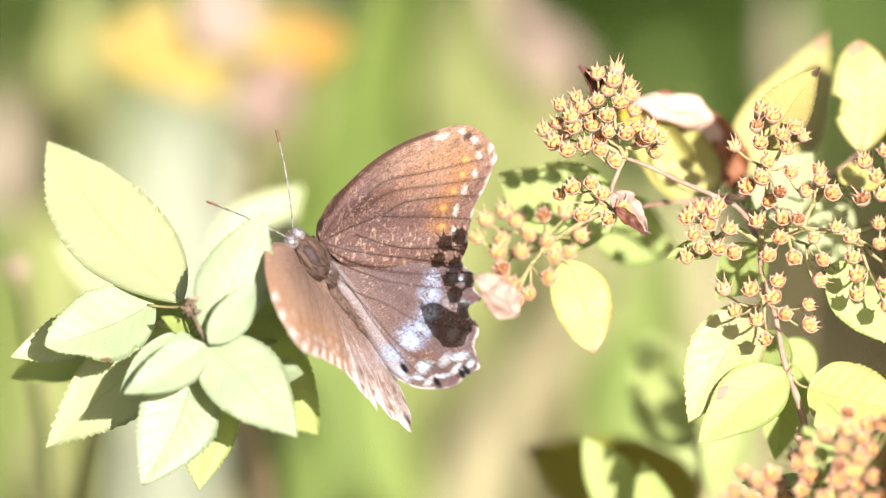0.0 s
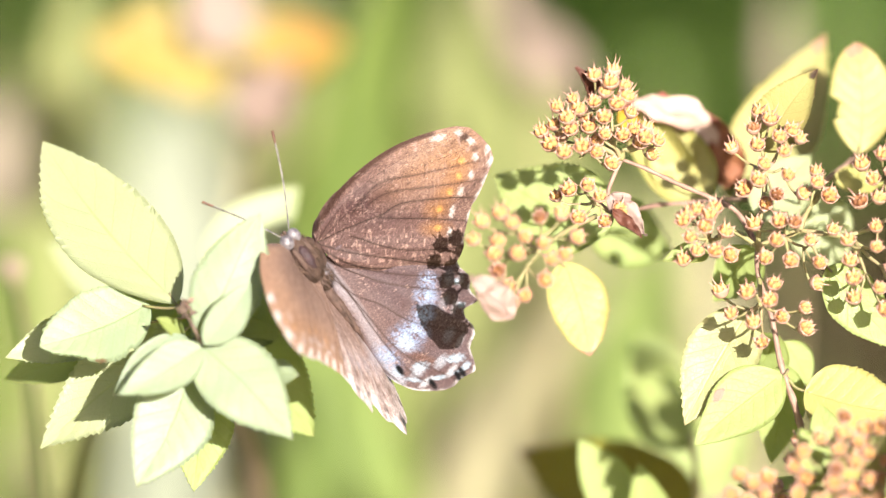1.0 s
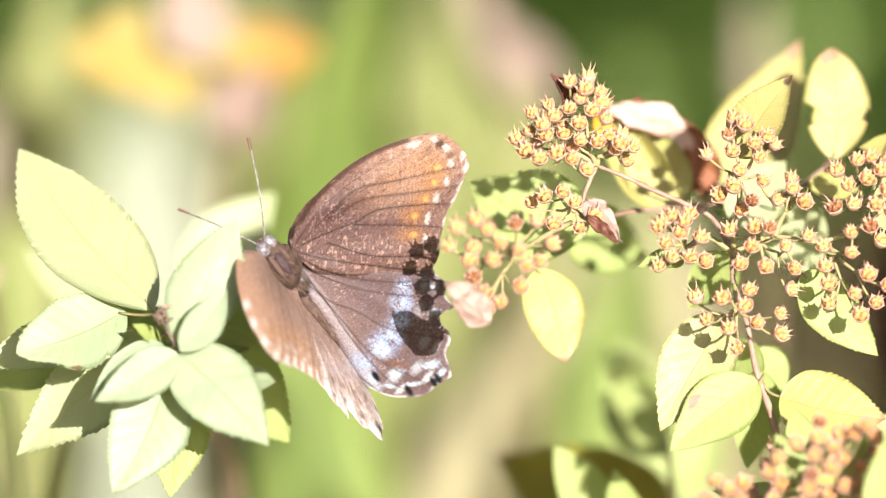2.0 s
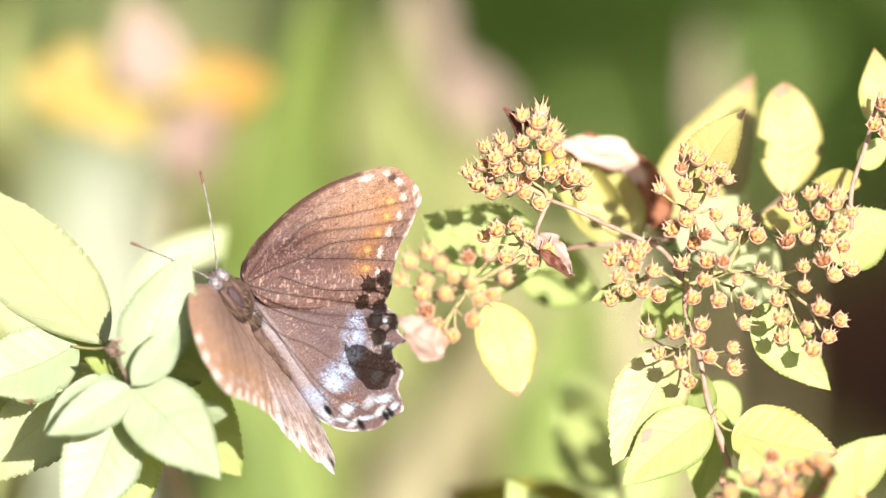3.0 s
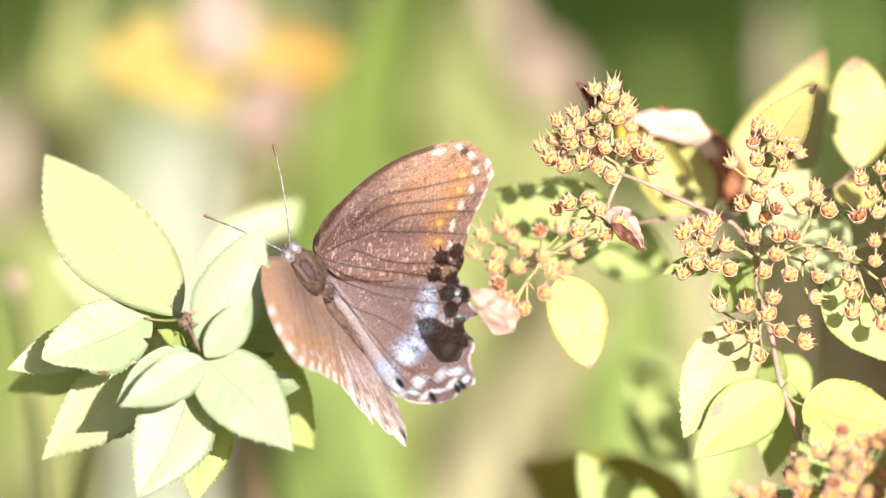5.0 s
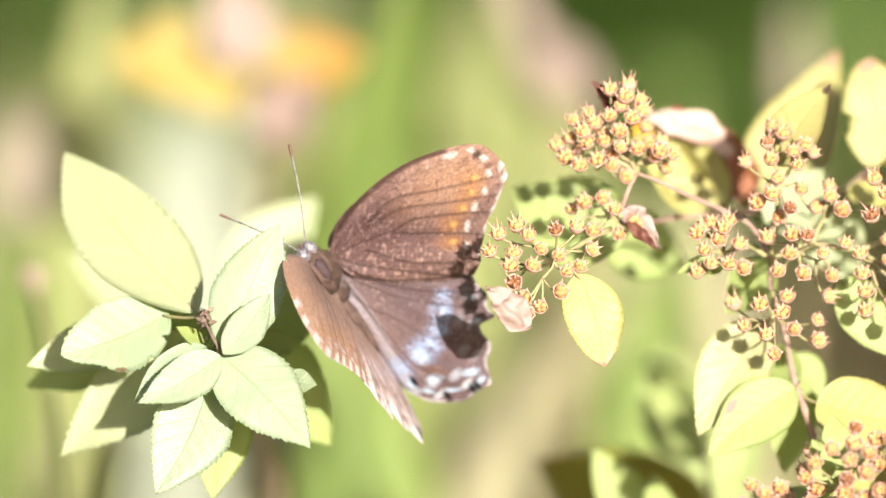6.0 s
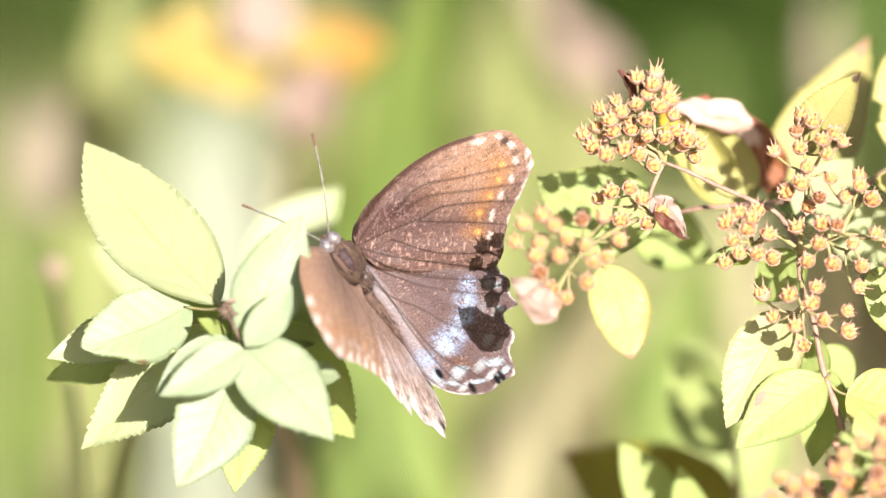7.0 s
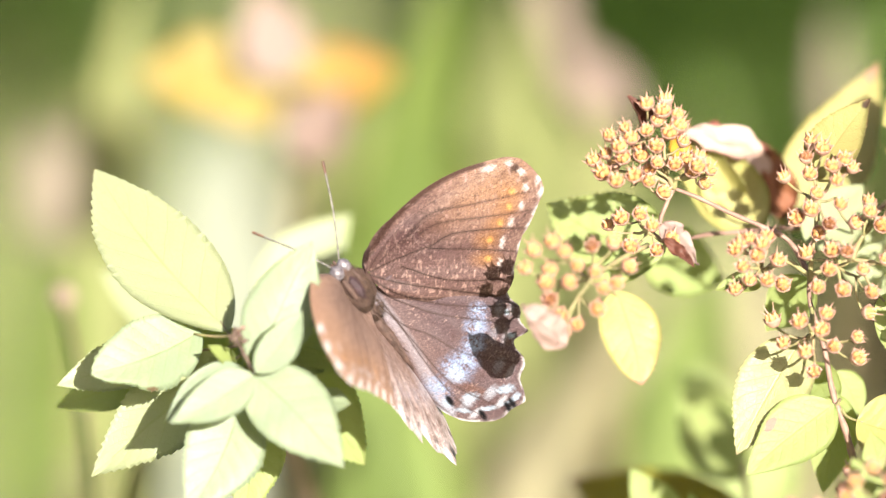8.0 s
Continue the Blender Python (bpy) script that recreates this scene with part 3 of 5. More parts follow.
HIND_VEINS = (((0, 0), (70, 15), (150, 26), (262, 28)), ((0, 0), (60, 24), (130, 44), (270, 60)), ((0, 0), (45, 55), (100, 78), (160, 110), (255, 130)), ((20, 28), (75, 95), (140, 165), (238, 215)),
              ((12, 28), (45, 60), (90, 125), (150, 195), (200, 228)), ((5, 25), (35, 90), (80, 170), (140, 222)))


def fore_pattern(x, y, reach, side):
    """Base, submarginal and marginal marks of the forewing, from the hinge outwards (reach 1 is the margin), and gloss
    painted on its outer part.
    """
    c = np.tile(np.array(BROWN), (len(x), 1))
    cloud = grain(x + 400, y + 400, 38, 1) * 0.6 + grain(x + 400, y + 400, 11, 2) * 0.4
    c = over(c, PURPLE, cloud * 0.9) * (0.60 + 0.42 * np.clip(reach * 1.3, 0, 1))[:, None]
    # Gloss on the outer wing, painted as a paler colour.
    c = over(c, (0.150, 0.091, 0.072), np.clip(reach * 1.6 - 0.7, 0, 1) * 0.75)
    c = over(c, (0.092, 0.053, 0.047), np.clip((y + 75) / 60, 0, 1) * (0.45 + 0.4 * cloud))
    # The tan gloss along the front edge is painted as well.
    c = over(c, (0.225, 0.125, 0.075), blot(x, y, 222, -158, 90, 42, -35, 0.8) * 0.75)
    streak = grain(x * 0.35 + y * 0.2 + 300, y * 1.4 + 500, 7, 3)
    c = over(c, (0.15, 0.095, 0.080), np.clip(streak * 3 - 2.05, 0, 1) * 0.35 * (reach < 0.9))
    fleck = grain(x * 0.8 - y * 0.45 + 700, y * 1.1 + x * 0.5 + 300, 3.2, 12) * (0.55 + 0.45 * grain(x + 80, y + 510, 24, 13))
    c = over(c, (0.25, 0.155, 0.135), np.clip(fleck * 6 - 3.9, 0, 1) * 0.42)
    c = over(c, (0.020, 0.011, 0.009), np.clip(grain(x + 900, y + 100, 5, 14) * 4 - 2.9, 0, 1) * 0.5)
    outer = np.clip(reach * 3 - 1.7, 0, 1)
    dash = grain(x * 0.30 + 200, y * 1.0 + x * 0.25 + 640, 4.0, 17)
    c = over(c, (0.028, 0.014, 0.011), np.clip(dash * 4 - 2.6, 0, 1) * outer * 0.55)
    cross = grain(x * 1.1 + 150, y * 0.32 + 330, 2.8, 18)
    c = over(c, (0.26, 0.165, 0.140), np.clip(cross * 5 - 3.4, 0, 1) * (0.2 + 0.45 * np.maximum(outer, np.clip((y + 60) / 50, 0, 1))))
    c = over(c, (0.018, 0.010, 0.009), blot(x, y, 262, -186, 10, 8, 20, 0.4, 0.2) * 0.8)
    amber = 0.8
    # Left forewing: its brighter light is painted in as paler colours and streaks.
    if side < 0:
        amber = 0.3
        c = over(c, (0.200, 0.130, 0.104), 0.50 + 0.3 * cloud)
        pale_streak = grain(x * 0.25 + 90, y * 2.2 + x * 0.6 + 410, 3.0, 61)
        c = over(c, (0.36, 0.25, 0.19), np.clip(pale_streak * 4 - 2.3, 0, 1) * 0.28)
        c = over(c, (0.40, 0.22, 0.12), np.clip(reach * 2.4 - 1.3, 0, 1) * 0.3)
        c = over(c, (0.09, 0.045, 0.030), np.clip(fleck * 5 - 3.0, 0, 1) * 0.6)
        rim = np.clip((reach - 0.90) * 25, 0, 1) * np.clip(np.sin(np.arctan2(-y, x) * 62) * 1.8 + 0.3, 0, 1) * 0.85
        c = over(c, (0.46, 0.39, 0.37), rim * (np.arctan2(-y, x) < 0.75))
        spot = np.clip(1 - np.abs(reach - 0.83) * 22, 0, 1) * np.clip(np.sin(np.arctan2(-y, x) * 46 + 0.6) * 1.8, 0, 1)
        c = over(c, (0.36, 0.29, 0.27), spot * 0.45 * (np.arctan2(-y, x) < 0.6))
    for cx, cy, rx, ry in ((258, -145, 12, 12), (252, -120, 11, 11), (235, -92, 10, 12), (217, -62, 11, 12), (215, -28, 12, 10)):
        c = over(c, AMBER, blot(x, y, cx - 4, cy, rx * 1.7, ry * 1.1, 0, 0.9) * amber * 0.8)
        c = over(c, (0.38, 0.185, 0.055), blot(x, y, cx, cy, rx * 0.4, ry * 0.4, 0, 0.8) * amber * 1.1)
    for cx, cy, rx, ry, lean in ((215, -186, 17, 7, -10), (252, -194, 9, 6, 20), (275, -180, 10, 7, 30), (282, -153, 7, 9, 0), (274, -121, 6, 9, 0), (254, -92, 7, 12, 25), (240, -56, 6, 14, 10), (236, -20, 6, 10, 15)):
        c = over(c, WHITE, blot(x, y, cx, cy, rx * 0.68, ry * 0.7, lean, 0.5, 0.42) * (0.5 + 0.55 * cloud))
    for cx, cy, rx, ry in ((306, -168, 5, 9), (310, -145, 5, 9), (300, -112, 5, 11), (288, -84, 5, 12), (274, -52, 4, 12), (263, -8, 4, 7)):
        c = over(c, WHITE, blot(x, y, cx, cy, rx * 0.9, ry * 1.0, 25, 0.6, 0.35))
    for path in FORE_VEINS[2:]:
        c = over(c, (0.030, 0.016, 0.012), line_near(x, y, path, 2.8) * (0.45 if side > 0 else 0.12))
    c = over(c, (0.040, 0.020, 0.015), line_near(x, y, ((-5, -25), (18, -58), (40, -88), (75, -121), (111, -149), (160, -177), (206, -193)), 4) * (0.9 if side > 0 else 0.0))
    return c


def hind_pattern(x, y, reach, side):
    """Blue-white dusted hindwing with black blotches and a pale scalloped border."""
    c = np.tile(np.array(BROWN), (len(x), 1))
    cloud = grain(x + 400, y + 400, 30, 5) * 0.6 + grain(x + 400, y + 400, 9, 6) * 0.4
    c = over(c, (0.080, 0.056, 0.060), 0.45 + 0.5 * cloud)
    c = over(c, (0.30, 0.31, 0.37), np.clip(line_near(x, y, ((0, 10), (60, 90), (110, 180), (135, 218)), 10), 0, 1) * (0.35 + 0.5 * np.clip(reach, 0, 1)))
    c = over(c, (0.125, 0.082, 0.075), blot(x, y, 55, 105, 42, 115, -38, 0.8) * 0.65)
    dust = np.clip(grain(x + 200, y + 200, 2.6, 7) * 1.2 + grain(x + 90, y + 30, 7, 9) * 0.8 - 0.45, 0, 1)
    for cx, cy, rx, ry, lean in ((186, 34, 14, 10, 10), (182, 64, 17, 15, 20), (176, 96, 15, 15, 30), (160, 124, 20, 13, 20), (144, 142, 22, 15, 35), (114, 172, 22, 12, 45)):
        c = over(c, BLUE, blot(x, y, cx, cy, rx * 1.15, ry * 1.2, lean, 0.6) * dust * 1.1)
        c = over(c, (0.24, 0.30, 0.43), blot(x, y, cx, cy, rx * 0.8, ry * 0.85, lean, 0.7) * dust * 0.65)
    c = over(c, (0.085, 0.045, 0.036), blot(x, y, 170, 172, 34, 8, 20, 0.5) * 0.8)
    c = over(c, (0.24, 0.28, 0.37), blot(x, y, 144, 150, 15, 10, 30, 0.6, 0.1) * (0.4 + 0.6 * dust))
    for cx, cy, rx, ry, lean in ((130, 200, 16, 9, 25), (172, 190, 21, 11, -10), (236, 176, 22, 10, -10), (255, 190, 12, 8, -35), (160, 214, 22, 5, 10), (205, 210, 28, 5, -12), (240, 200, 20, 4, -20), (246, 82, 10, 7, 10),
                                 (237, 40, 6, 8, 0), (258, 100, 9, 4, -10), (205, 212, 12, 4, 0)):
        c = over(c, (0.25, 0.31, 0.38), blot(x, y, cx, cy, rx * 0.66, ry * 0.66, lean, 0.45, 0.26) * (0.5 + 0.5 * dust))
    for turn in (-8, -20, -31, -41, -50):
        a = radians(turn)
        far = np.interp(turn, [q for q, _ in HIND_EDGE][::-1], [r for _, r in HIND_EDGE][::-1])
        c = over(c, (0.34, 0.33, 0.36), blot(x, y, far * 0.93 * math.cos(a), -far * 0.93 * math.sin(a), 13, 5, 90 - turn, 0.5, 0.2) * (0.85 if turn < -35 else 0.25))
        c = over(c, (0.36, 0.40, 0.47), blot(x, y, far * 0.85 * math.cos(a), -far * 0.85 * math.sin(a), 13, 8, 90 - turn, 0.5, 0.2) * (0.4 if turn < -35 else 0.15))
    fleck = grain(x * 0.8 - y * 0.45 + 700, y * 1.1 + x * 0.5 + 300, 3.2, 22) * (0.5 + 0.5 * grain(x + 80, y + 510, 24, 23))
    c = over(c, (0.25, 0.175, 0.160), np.clip(fleck * 6 - 3.9, 0, 1) * 0.5)
    # Left hindwing: brightness painted into the pattern, palest towards the margin.
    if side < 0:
        pale_outer = np.clip(reach * 2.2 - 0.95, 0, 1) * (0.35 + 0.65 * np.clip(grain(x + 50, y + 70, 9, 31) * 2.6 - 0.7, 0, 1))
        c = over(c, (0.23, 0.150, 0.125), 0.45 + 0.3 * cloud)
        pale_streak = grain(x * 0.9 - y * 0.5 + 90, y * 0.6 + x * 1.6 + 410, 3.4, 62)
        c = over(c, (0.42, 0.32, 0.28), np.clip(pale_streak * 4 - 2.2, 0, 1) * 0.3)
        c = over(c, (0.40, 0.33, 0.32), pale_outer * 0.8)
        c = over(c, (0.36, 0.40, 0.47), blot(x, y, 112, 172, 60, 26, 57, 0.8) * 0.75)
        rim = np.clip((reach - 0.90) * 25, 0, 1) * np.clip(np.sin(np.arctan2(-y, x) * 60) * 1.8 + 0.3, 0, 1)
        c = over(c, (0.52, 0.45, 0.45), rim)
        c = over(c, (0.07, 0.035, 0.028), np.clip(grain(x + 31, y + 17, 4.5, 41) * 5 - 2.9, 0, 1) * 0.3)
        dash = np.clip(1 - np.abs(reach - 0.80) * 16, 0, 1) * np.clip(np.sin(np.arctan2(-y, x) * 36 + 2.6) * 2, 0, 1)
        c = over(c, (0.060, 0.032, 0.026), dash * 0.6)
        c = over(c, (0.030, 0.016, 0.013), np.clip(1 - np.abs(reach - 0.93) * 40, 0, 1) * np.clip(np.sin(np.arctan2(-y, x) * 36 + 1.0) * 2, 0, 1) * 0.8)
    c = over(c, (0.36, 0.33, 0.33), np.clip((reach - 0.978) * 70, 0, 1) * np.clip(grain(x + 11, y + 5, 9, 51) * 2.4 - 0.5, 0.1, 0.85))
    for path in HIND_VEINS:
        c = over(c, (0.026, 0.015, 0.013), line_near(x, y, path, 2.4) * (0.35 if side > 0 else 0.10))
    for cx, cy in ((135, 195), (195, 222), (240, 208), (248, 202)):
        c = over(c, BLACK, blot(x, y, cx, cy, 5, 12, -35, 0.3))
    return c


def wing_edge(edge, th):
    """How far the wing reaches at angles th, and the place of th between its two sides."""
    angles = np.array([a for a, _ in edge][::-1])
    radii = np.array([r for _, r in edge][::-1], dtype=float)
    return np.interp(th, angles, radii), (th - angles[0]) / (angles[-1] - angles[0])


def wing_height(tt, ff, camber, side=1):
    """The wing's curved skin over its plane, in mm."""
    ridge = np.cos(tt * math.pi * 18) * (0.22 if side > 0 else 0.05) * np.clip(ff * 1.4 - 0.2, 0, 1)
    return camber * np.sin(ff * math.pi) + ridge - 0.9 * ff ** 3 + 0.35 * np.sin(tt * 9 + 1) * ff


def vein_tubes(edge, paths, side, camber):
    """The wing's veins as thin raised tubes that lie on its skin."""
    out = []
    for i, path in enumerate(paths):
        thin = 0.55 if i in (0, 1, 3, 4) and edge is not HIND_EDGE else 1.0
        fine = smooth_path([(a, b, 0) for a, b in path], 7)
        x, y = np.array([q.x for q in fine]), np.array([q.y for q in fine])
        big, tt = wing_edge(edge, np.degrees(np.arctan2(-y, x)))
        ff = np.clip(np.hypot(x, y) / big, 0.0, 0.99)
        keep = np.hypot(x, y) < big * 0.985
        x, y, tt, ff = x[keep], y[keep], tt[keep], ff[keep]
        o, f = wing_place(x, y)
        z = wing_height(tt, ff, camber, side) + 0.05
        verts, faces = [], []
        add_tube(verts, faces, [Vector((a * side, b, c)) * MM for a, b, c in zip(o, f, z)], (0.058 if side == 1 else 0.040) * thin * MM, (0.036 if side == 1 else 0.022) * thin * MM, 6, 1)
        out.append(mesh_of("vein", verts, faces))
    return out


def wing_mesh(name, edge, pattern, side, rays, rings, camber):
    """A thin, slightly cambered wing with its colours in the mesh; side 1 is the right wing, -1 the left."""
    th = np.linspace(edge[-1][0], edge[0][0], rays)
    big, place = wing_edge(edge, th)
    kernel = np.array([1, 2, 1]) / 4
    big[1:-1] = np.convolve(big, kernel, "valid")
    frac = np.linspace(0.02, 1.0, rings)
    t, f = np.meshgrid(np.radians(th), frac, indexing="ij")
    r = big[:, None] * f
    x, y = (r * np.cos(t)).ravel(), (-r * np.sin(t)).ravel()
    out, fwd = wing_place(x, y)
    ff, tt = f.ravel(), np.repeat(place, rings)
    z = wing_height(tt, ff, camber, side)
    colour = np.clip(pattern(x, y, ff, side), 0, 1)
    top = np.stack([out * side, fwd, z], 1) * MM
    count = len(top)
    pick = np.array([i * rings + j for i in range(0, rays, 3) for j in range(0, rings, 3)])
    wide = len(range(0, rings, 3))
    low = top[pick]
    low[:, 2] -= 0.07 * MM
    faces = []
    for i in range(rays - 1):
        for j in range(rings - 1):
            a = i * rings + j
            faces.append((a, a + rings, a + rings + 1, a + 1)[::side])
    for i in range(len(pick) // wide - 1):
        for j in range(wide - 1):
            a = count + i * wide + j
            faces.append((a, a + wide, a + wide + 1, a + 1)[::-side])
        a = count + i * wide + wide - 1
        k = i * 3 * rings + rings - 1
        faces.append((k, k + 3 * rings, a + wide, a)[::side])
    me = mesh_of(name, np.concatenate([top, low]).tolist(), faces)
    layer = me.color_attributes.new("pattern", "FLOAT_COLOR", "POINT")
    both = np.ones((len(top) + len(low), 4), dtype=np.float32)
    both[:count, :3], both[count:, :3] = colour, colour[pick]
    layer.data.foreach_set("color", both.ravel())
    return me


def ball_mesh(name, rx, ry, rz, rows=14, cols=18, shaggy=0.0, taper=0.0, centre=(0, 0, 0)):
    """An oval body in mm with an uneven, hairy skin, drawn out along y."""
    verts, faces = [], []
    for i in range(rows + 1):
        a = math.pi * i / rows
        for k in range(cols):
            b = 2 * math.pi * k / cols
            n = Vector((math.sin(a) * math.cos(b), math.cos(a), math.sin(a) * math.sin(b)))
            s = 1 + shaggy * noise.noise(n * 6)
            t = 1 - taper * (0.5 - 0.5 * n.y)
            verts.append(Vector((n.x * rx * s * t + centre[0], n.y * ry * s + centre[1], n.z * rz * s * t + centre[2])) * MM)
    for i in range(rows):
        for k in range(cols):
            p, q = i * cols + k, i * cols + (k + 1) % cols
            faces.append((p, q, q + cols, p + cols))
    return mesh_of(name, verts, faces)


def hair_mesh(name, places, length, seed):
    """Short hairs on a body: thin three-sided spikes at (place, direction) in mm."""
    rnd = random.Random(seed)
    verts, faces = [], []
    for p, d in places:
        d = (d + Vector((rnd.uniform(-1, 1), rnd.uniform(-1, 1), rnd.uniform(-1, 1))) * 0.5).normalized()
        a = d.orthogonal().normalized() * 0.08
        b = d.cross(a)
        n0 = len(verts)
        verts += [(p + a) * MM, (p - a * 0.5 + b * 0.8) * MM, (p - a * 0.5 - b * 0.8) * MM, (p + d * length * rnd.uniform(0.5, 1.2)) * MM]
        faces += [(n0, n0 + 1, n0 + 3), (n0 + 1, n0 + 2, n0 + 3), (n0 + 2, n0, n0 + 3)]
    return mesh_of(name, verts, faces)


def fur_on(rx, ry, rz, centre, count, seed):
    rnd = random.Random(seed)
    out = []
    for _ in range(count):
        n = Vector((rnd.gauss(0, 1), rnd.gauss(0, 1), rnd.gauss(0, 1))).normalized()
        out.append((Vector((n.x * rx, n.y * ry, n.z * rz)) + Vector(centre), (n + Vector((0, -0.9, 0))).normalized()))
    return out


def own(name, me, materials, parent, label="", m=None):
    """A part whose pose m is in its thing's space."""
    for material in materials if isinstance(materials, (list, tuple)) else (materials,):
        me.materials.append(material)
    ob = new(name, me)
    ob.parent = parent
    ob.matrix_basis = m or Matrix()
    if label:
        ob["label"] = label
    return ob


FORWARD = turned(-0.575, 0.767, 0.28)
BACK = turned(0.618, 0.184, 0.765)
POISE = Matrix((FORWARD.cross(BACK), FORWARD, BACK)).transposed().to_4x4()
POISE.translation = at(556, 462, 0.0)
LIFTS = {("fore", 1): 37.2, ("hind", 1): 36.0, ("fore", -1): 39.0, ("hind", -1): 37.0}
SWEEP = {("fore", 1): 0.0, ("hind", 1): 0.0, ("fore", -1): -5.5, ("hind", -1): 4.0}


def from_image(x, y, z):
    """A direction seen by the viewer, in the butterfly's space."""
    return POISE.to_3x3().inverted() @ (RIGHT * x + UP * y - AWAY * z)


def wing_pose(hinge, side, lift, sweep=0.0):
    return Matrix.Translation(Vector(hinge) * MM) @ Matrix.Rotation(radians(-side * lift), 4, "Y") @ Matrix.Rotation(radians(sweep), 4, "Z")


def build_butterfly():
    b = new("butterfly")
    b.matrix_basis = POISE
    tagged(b, "brown butterfly with blue-white and amber wing marks on a leaf", "butterfly")
    thorax = own("thorax", ball_mesh("thorax", 3.4, 5.2, 2.4, 16, 20, 0.10, 0.0, (-3.00, 2.70, 3.40)), FUR, b, "hairy brown thorax")
    own("thorax_plate", ball_mesh("thorax_plate", 1.35, 2.8, 1.3, 16, 20, 0.16, 0.25, (-3.70, 2.90, 5.25)), PLATE, thorax, "glossy dark plate")
    own("hair", hair_mesh("hair", fur_on(3.35, 5.1, 2.3, (-3.00, 2.70, 3.40), 2400, 3), 0.9, 4), GOLDFUR, thorax, "golden brown hairs")
    own("hair", hair_mesh("hair", fur_on(1.9, 3.5, 1.5, (-3.80, 3.10, 4.95), 130, 21), 0.45, 9), FUR, thorax, "dark brown hairs")
    for x in (-5.3, -1.9):
        own("shoulder", ball_mesh("shoulder", 0.75, 2.9, 0.9, 12, 12, 0.16, 0.2, (x, 3.4, 5.0)), FUR, thorax, "brown hairy shoulder ridge")
    own("collar", ball_mesh("collar", 2.0, 1.1, 1.5, 12, 14, 0.16, 0.0, (-3.30, 6.70, 3.70)), FUR, thorax, "hairy brown collar")
    own("hair", hair_mesh("hair", fur_on(2.0, 1.1, 1.5, (-3.30, 6.70, 3.70), 260, 31), 0.8, 33), GOLDFUR, thorax, "golden brown hairs")
    own("waist", ball_mesh("waist", 1.8, 2.6, 1.2, 10, 14, 0.12, 0.1, (0.0, -4.6, 0.0)), FUR, b, "golden hairy waist")
    own("hair", hair_mesh("hair", fur_on(1.9, 2.2, 1.3, (0.0, -3.9, 0.5), 420, 22), 1.3, 10), GOLDFUR, b, "golden hair tuft")
    abdomen = own("abdomen", ball_mesh("abdomen", 1.9, 8.5, 1.8, 22, 16, 0.06, 0.45, (0.0, -11.5, -0.8)), FUR, b)
    own("hair", hair_mesh("hair", fur_on(1.8, 8.2, 1.7, (0.0, -11.5, -0.8), 500, 8), 0.8, 5), GOLDFUR, abdomen)
    head = own("head", ball_mesh("head", 1.8, 1.45, 1.6, 12, 16, 0.12, 0.0, (-3.60, 7.20, 3.60)), FUR, b)
    own("hair", hair_mesh("hair", fur_on(1.6, 1.3, 1.5, (-3.60, 7.20, 3.60), 160, 6), 0.5, 7), GOLDFUR, head)
    for side in (1, -1):
        own("eye", ball_mesh("eye", 1.5, 1.6, 1.5, 12, 16, 0.02, 0.0, (1.2 * side - 3.55, 7.75, 4.1)), EYEMAT, head, "silvery lilac eye")
        own("palp", ball_mesh("palp", 0.38, 1.25, 0.42, 8, 10, 0.15, 0.0, (0.45 * side - 3.6, 8.65, 3.4)), FUR, head)
    for side, reach in ((1, from_image(-3.5, 21.2, 1.0)), (-1, from_image(-16.8, 7.6, 3.0))):
        foot = Vector((0.55 * side - 3.5, 8.05, 3.6))
        bow = Vector((0, 0, 0.8))
        end = foot + reach
        shaft = [(foot + reach * f + bow * math.sin(f * 3.14)) * MM for f in (0.0, 0.3, 0.6, 0.9)]
        feeler = own("antenna", tube("antenna", shaft, 0.17 * MM, 0.21 * MM, 7, 8), FEELER, b, "pale banded antenna")
        own("club", tube("club", [(foot + reach * f + bow * math.sin(f * 3.14)) * MM for f in (0.88, 0.93, 0.97, 1.0)], 0.25 * MM, 0.30 * MM, 8, 4), CLUB, feeler, "rusty club")
        for i, (y0, y1) in enumerate(((1.5, 4.5), (-2.5, -5.5))):
            own("leg", tube("leg", [Vector((1.2 * side, y0, -1.6)) * MM, Vector((3.6 * side, (y0 + y1) / 2, -2.6)) * MM, Vector((3.2 * side, y1, -6.8)) * MM], 0.30 * MM, 0.15 * MM, 6, 5), FUR, b)
    own("wing_base", ball_mesh("wing_base", 2.9, 3.6, 1.5, 12, 14, 0.14, 0.3, (1.2, 0.9, 1.3)), FUR, b, "hairy brown wing base")
    wings = {}
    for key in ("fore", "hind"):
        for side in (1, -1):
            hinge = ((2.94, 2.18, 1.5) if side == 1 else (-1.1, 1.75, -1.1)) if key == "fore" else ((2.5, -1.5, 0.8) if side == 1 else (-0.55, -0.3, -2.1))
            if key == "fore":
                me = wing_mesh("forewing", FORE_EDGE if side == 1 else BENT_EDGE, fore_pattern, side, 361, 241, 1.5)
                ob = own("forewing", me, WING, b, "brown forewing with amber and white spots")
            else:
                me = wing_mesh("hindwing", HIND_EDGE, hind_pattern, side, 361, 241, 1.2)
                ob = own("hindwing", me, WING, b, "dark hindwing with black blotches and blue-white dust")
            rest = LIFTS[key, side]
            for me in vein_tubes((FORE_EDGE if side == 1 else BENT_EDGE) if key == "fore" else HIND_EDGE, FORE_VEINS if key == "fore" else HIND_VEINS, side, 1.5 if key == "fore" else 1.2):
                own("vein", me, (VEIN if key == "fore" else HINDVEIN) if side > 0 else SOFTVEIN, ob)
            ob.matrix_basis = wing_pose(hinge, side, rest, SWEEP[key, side])
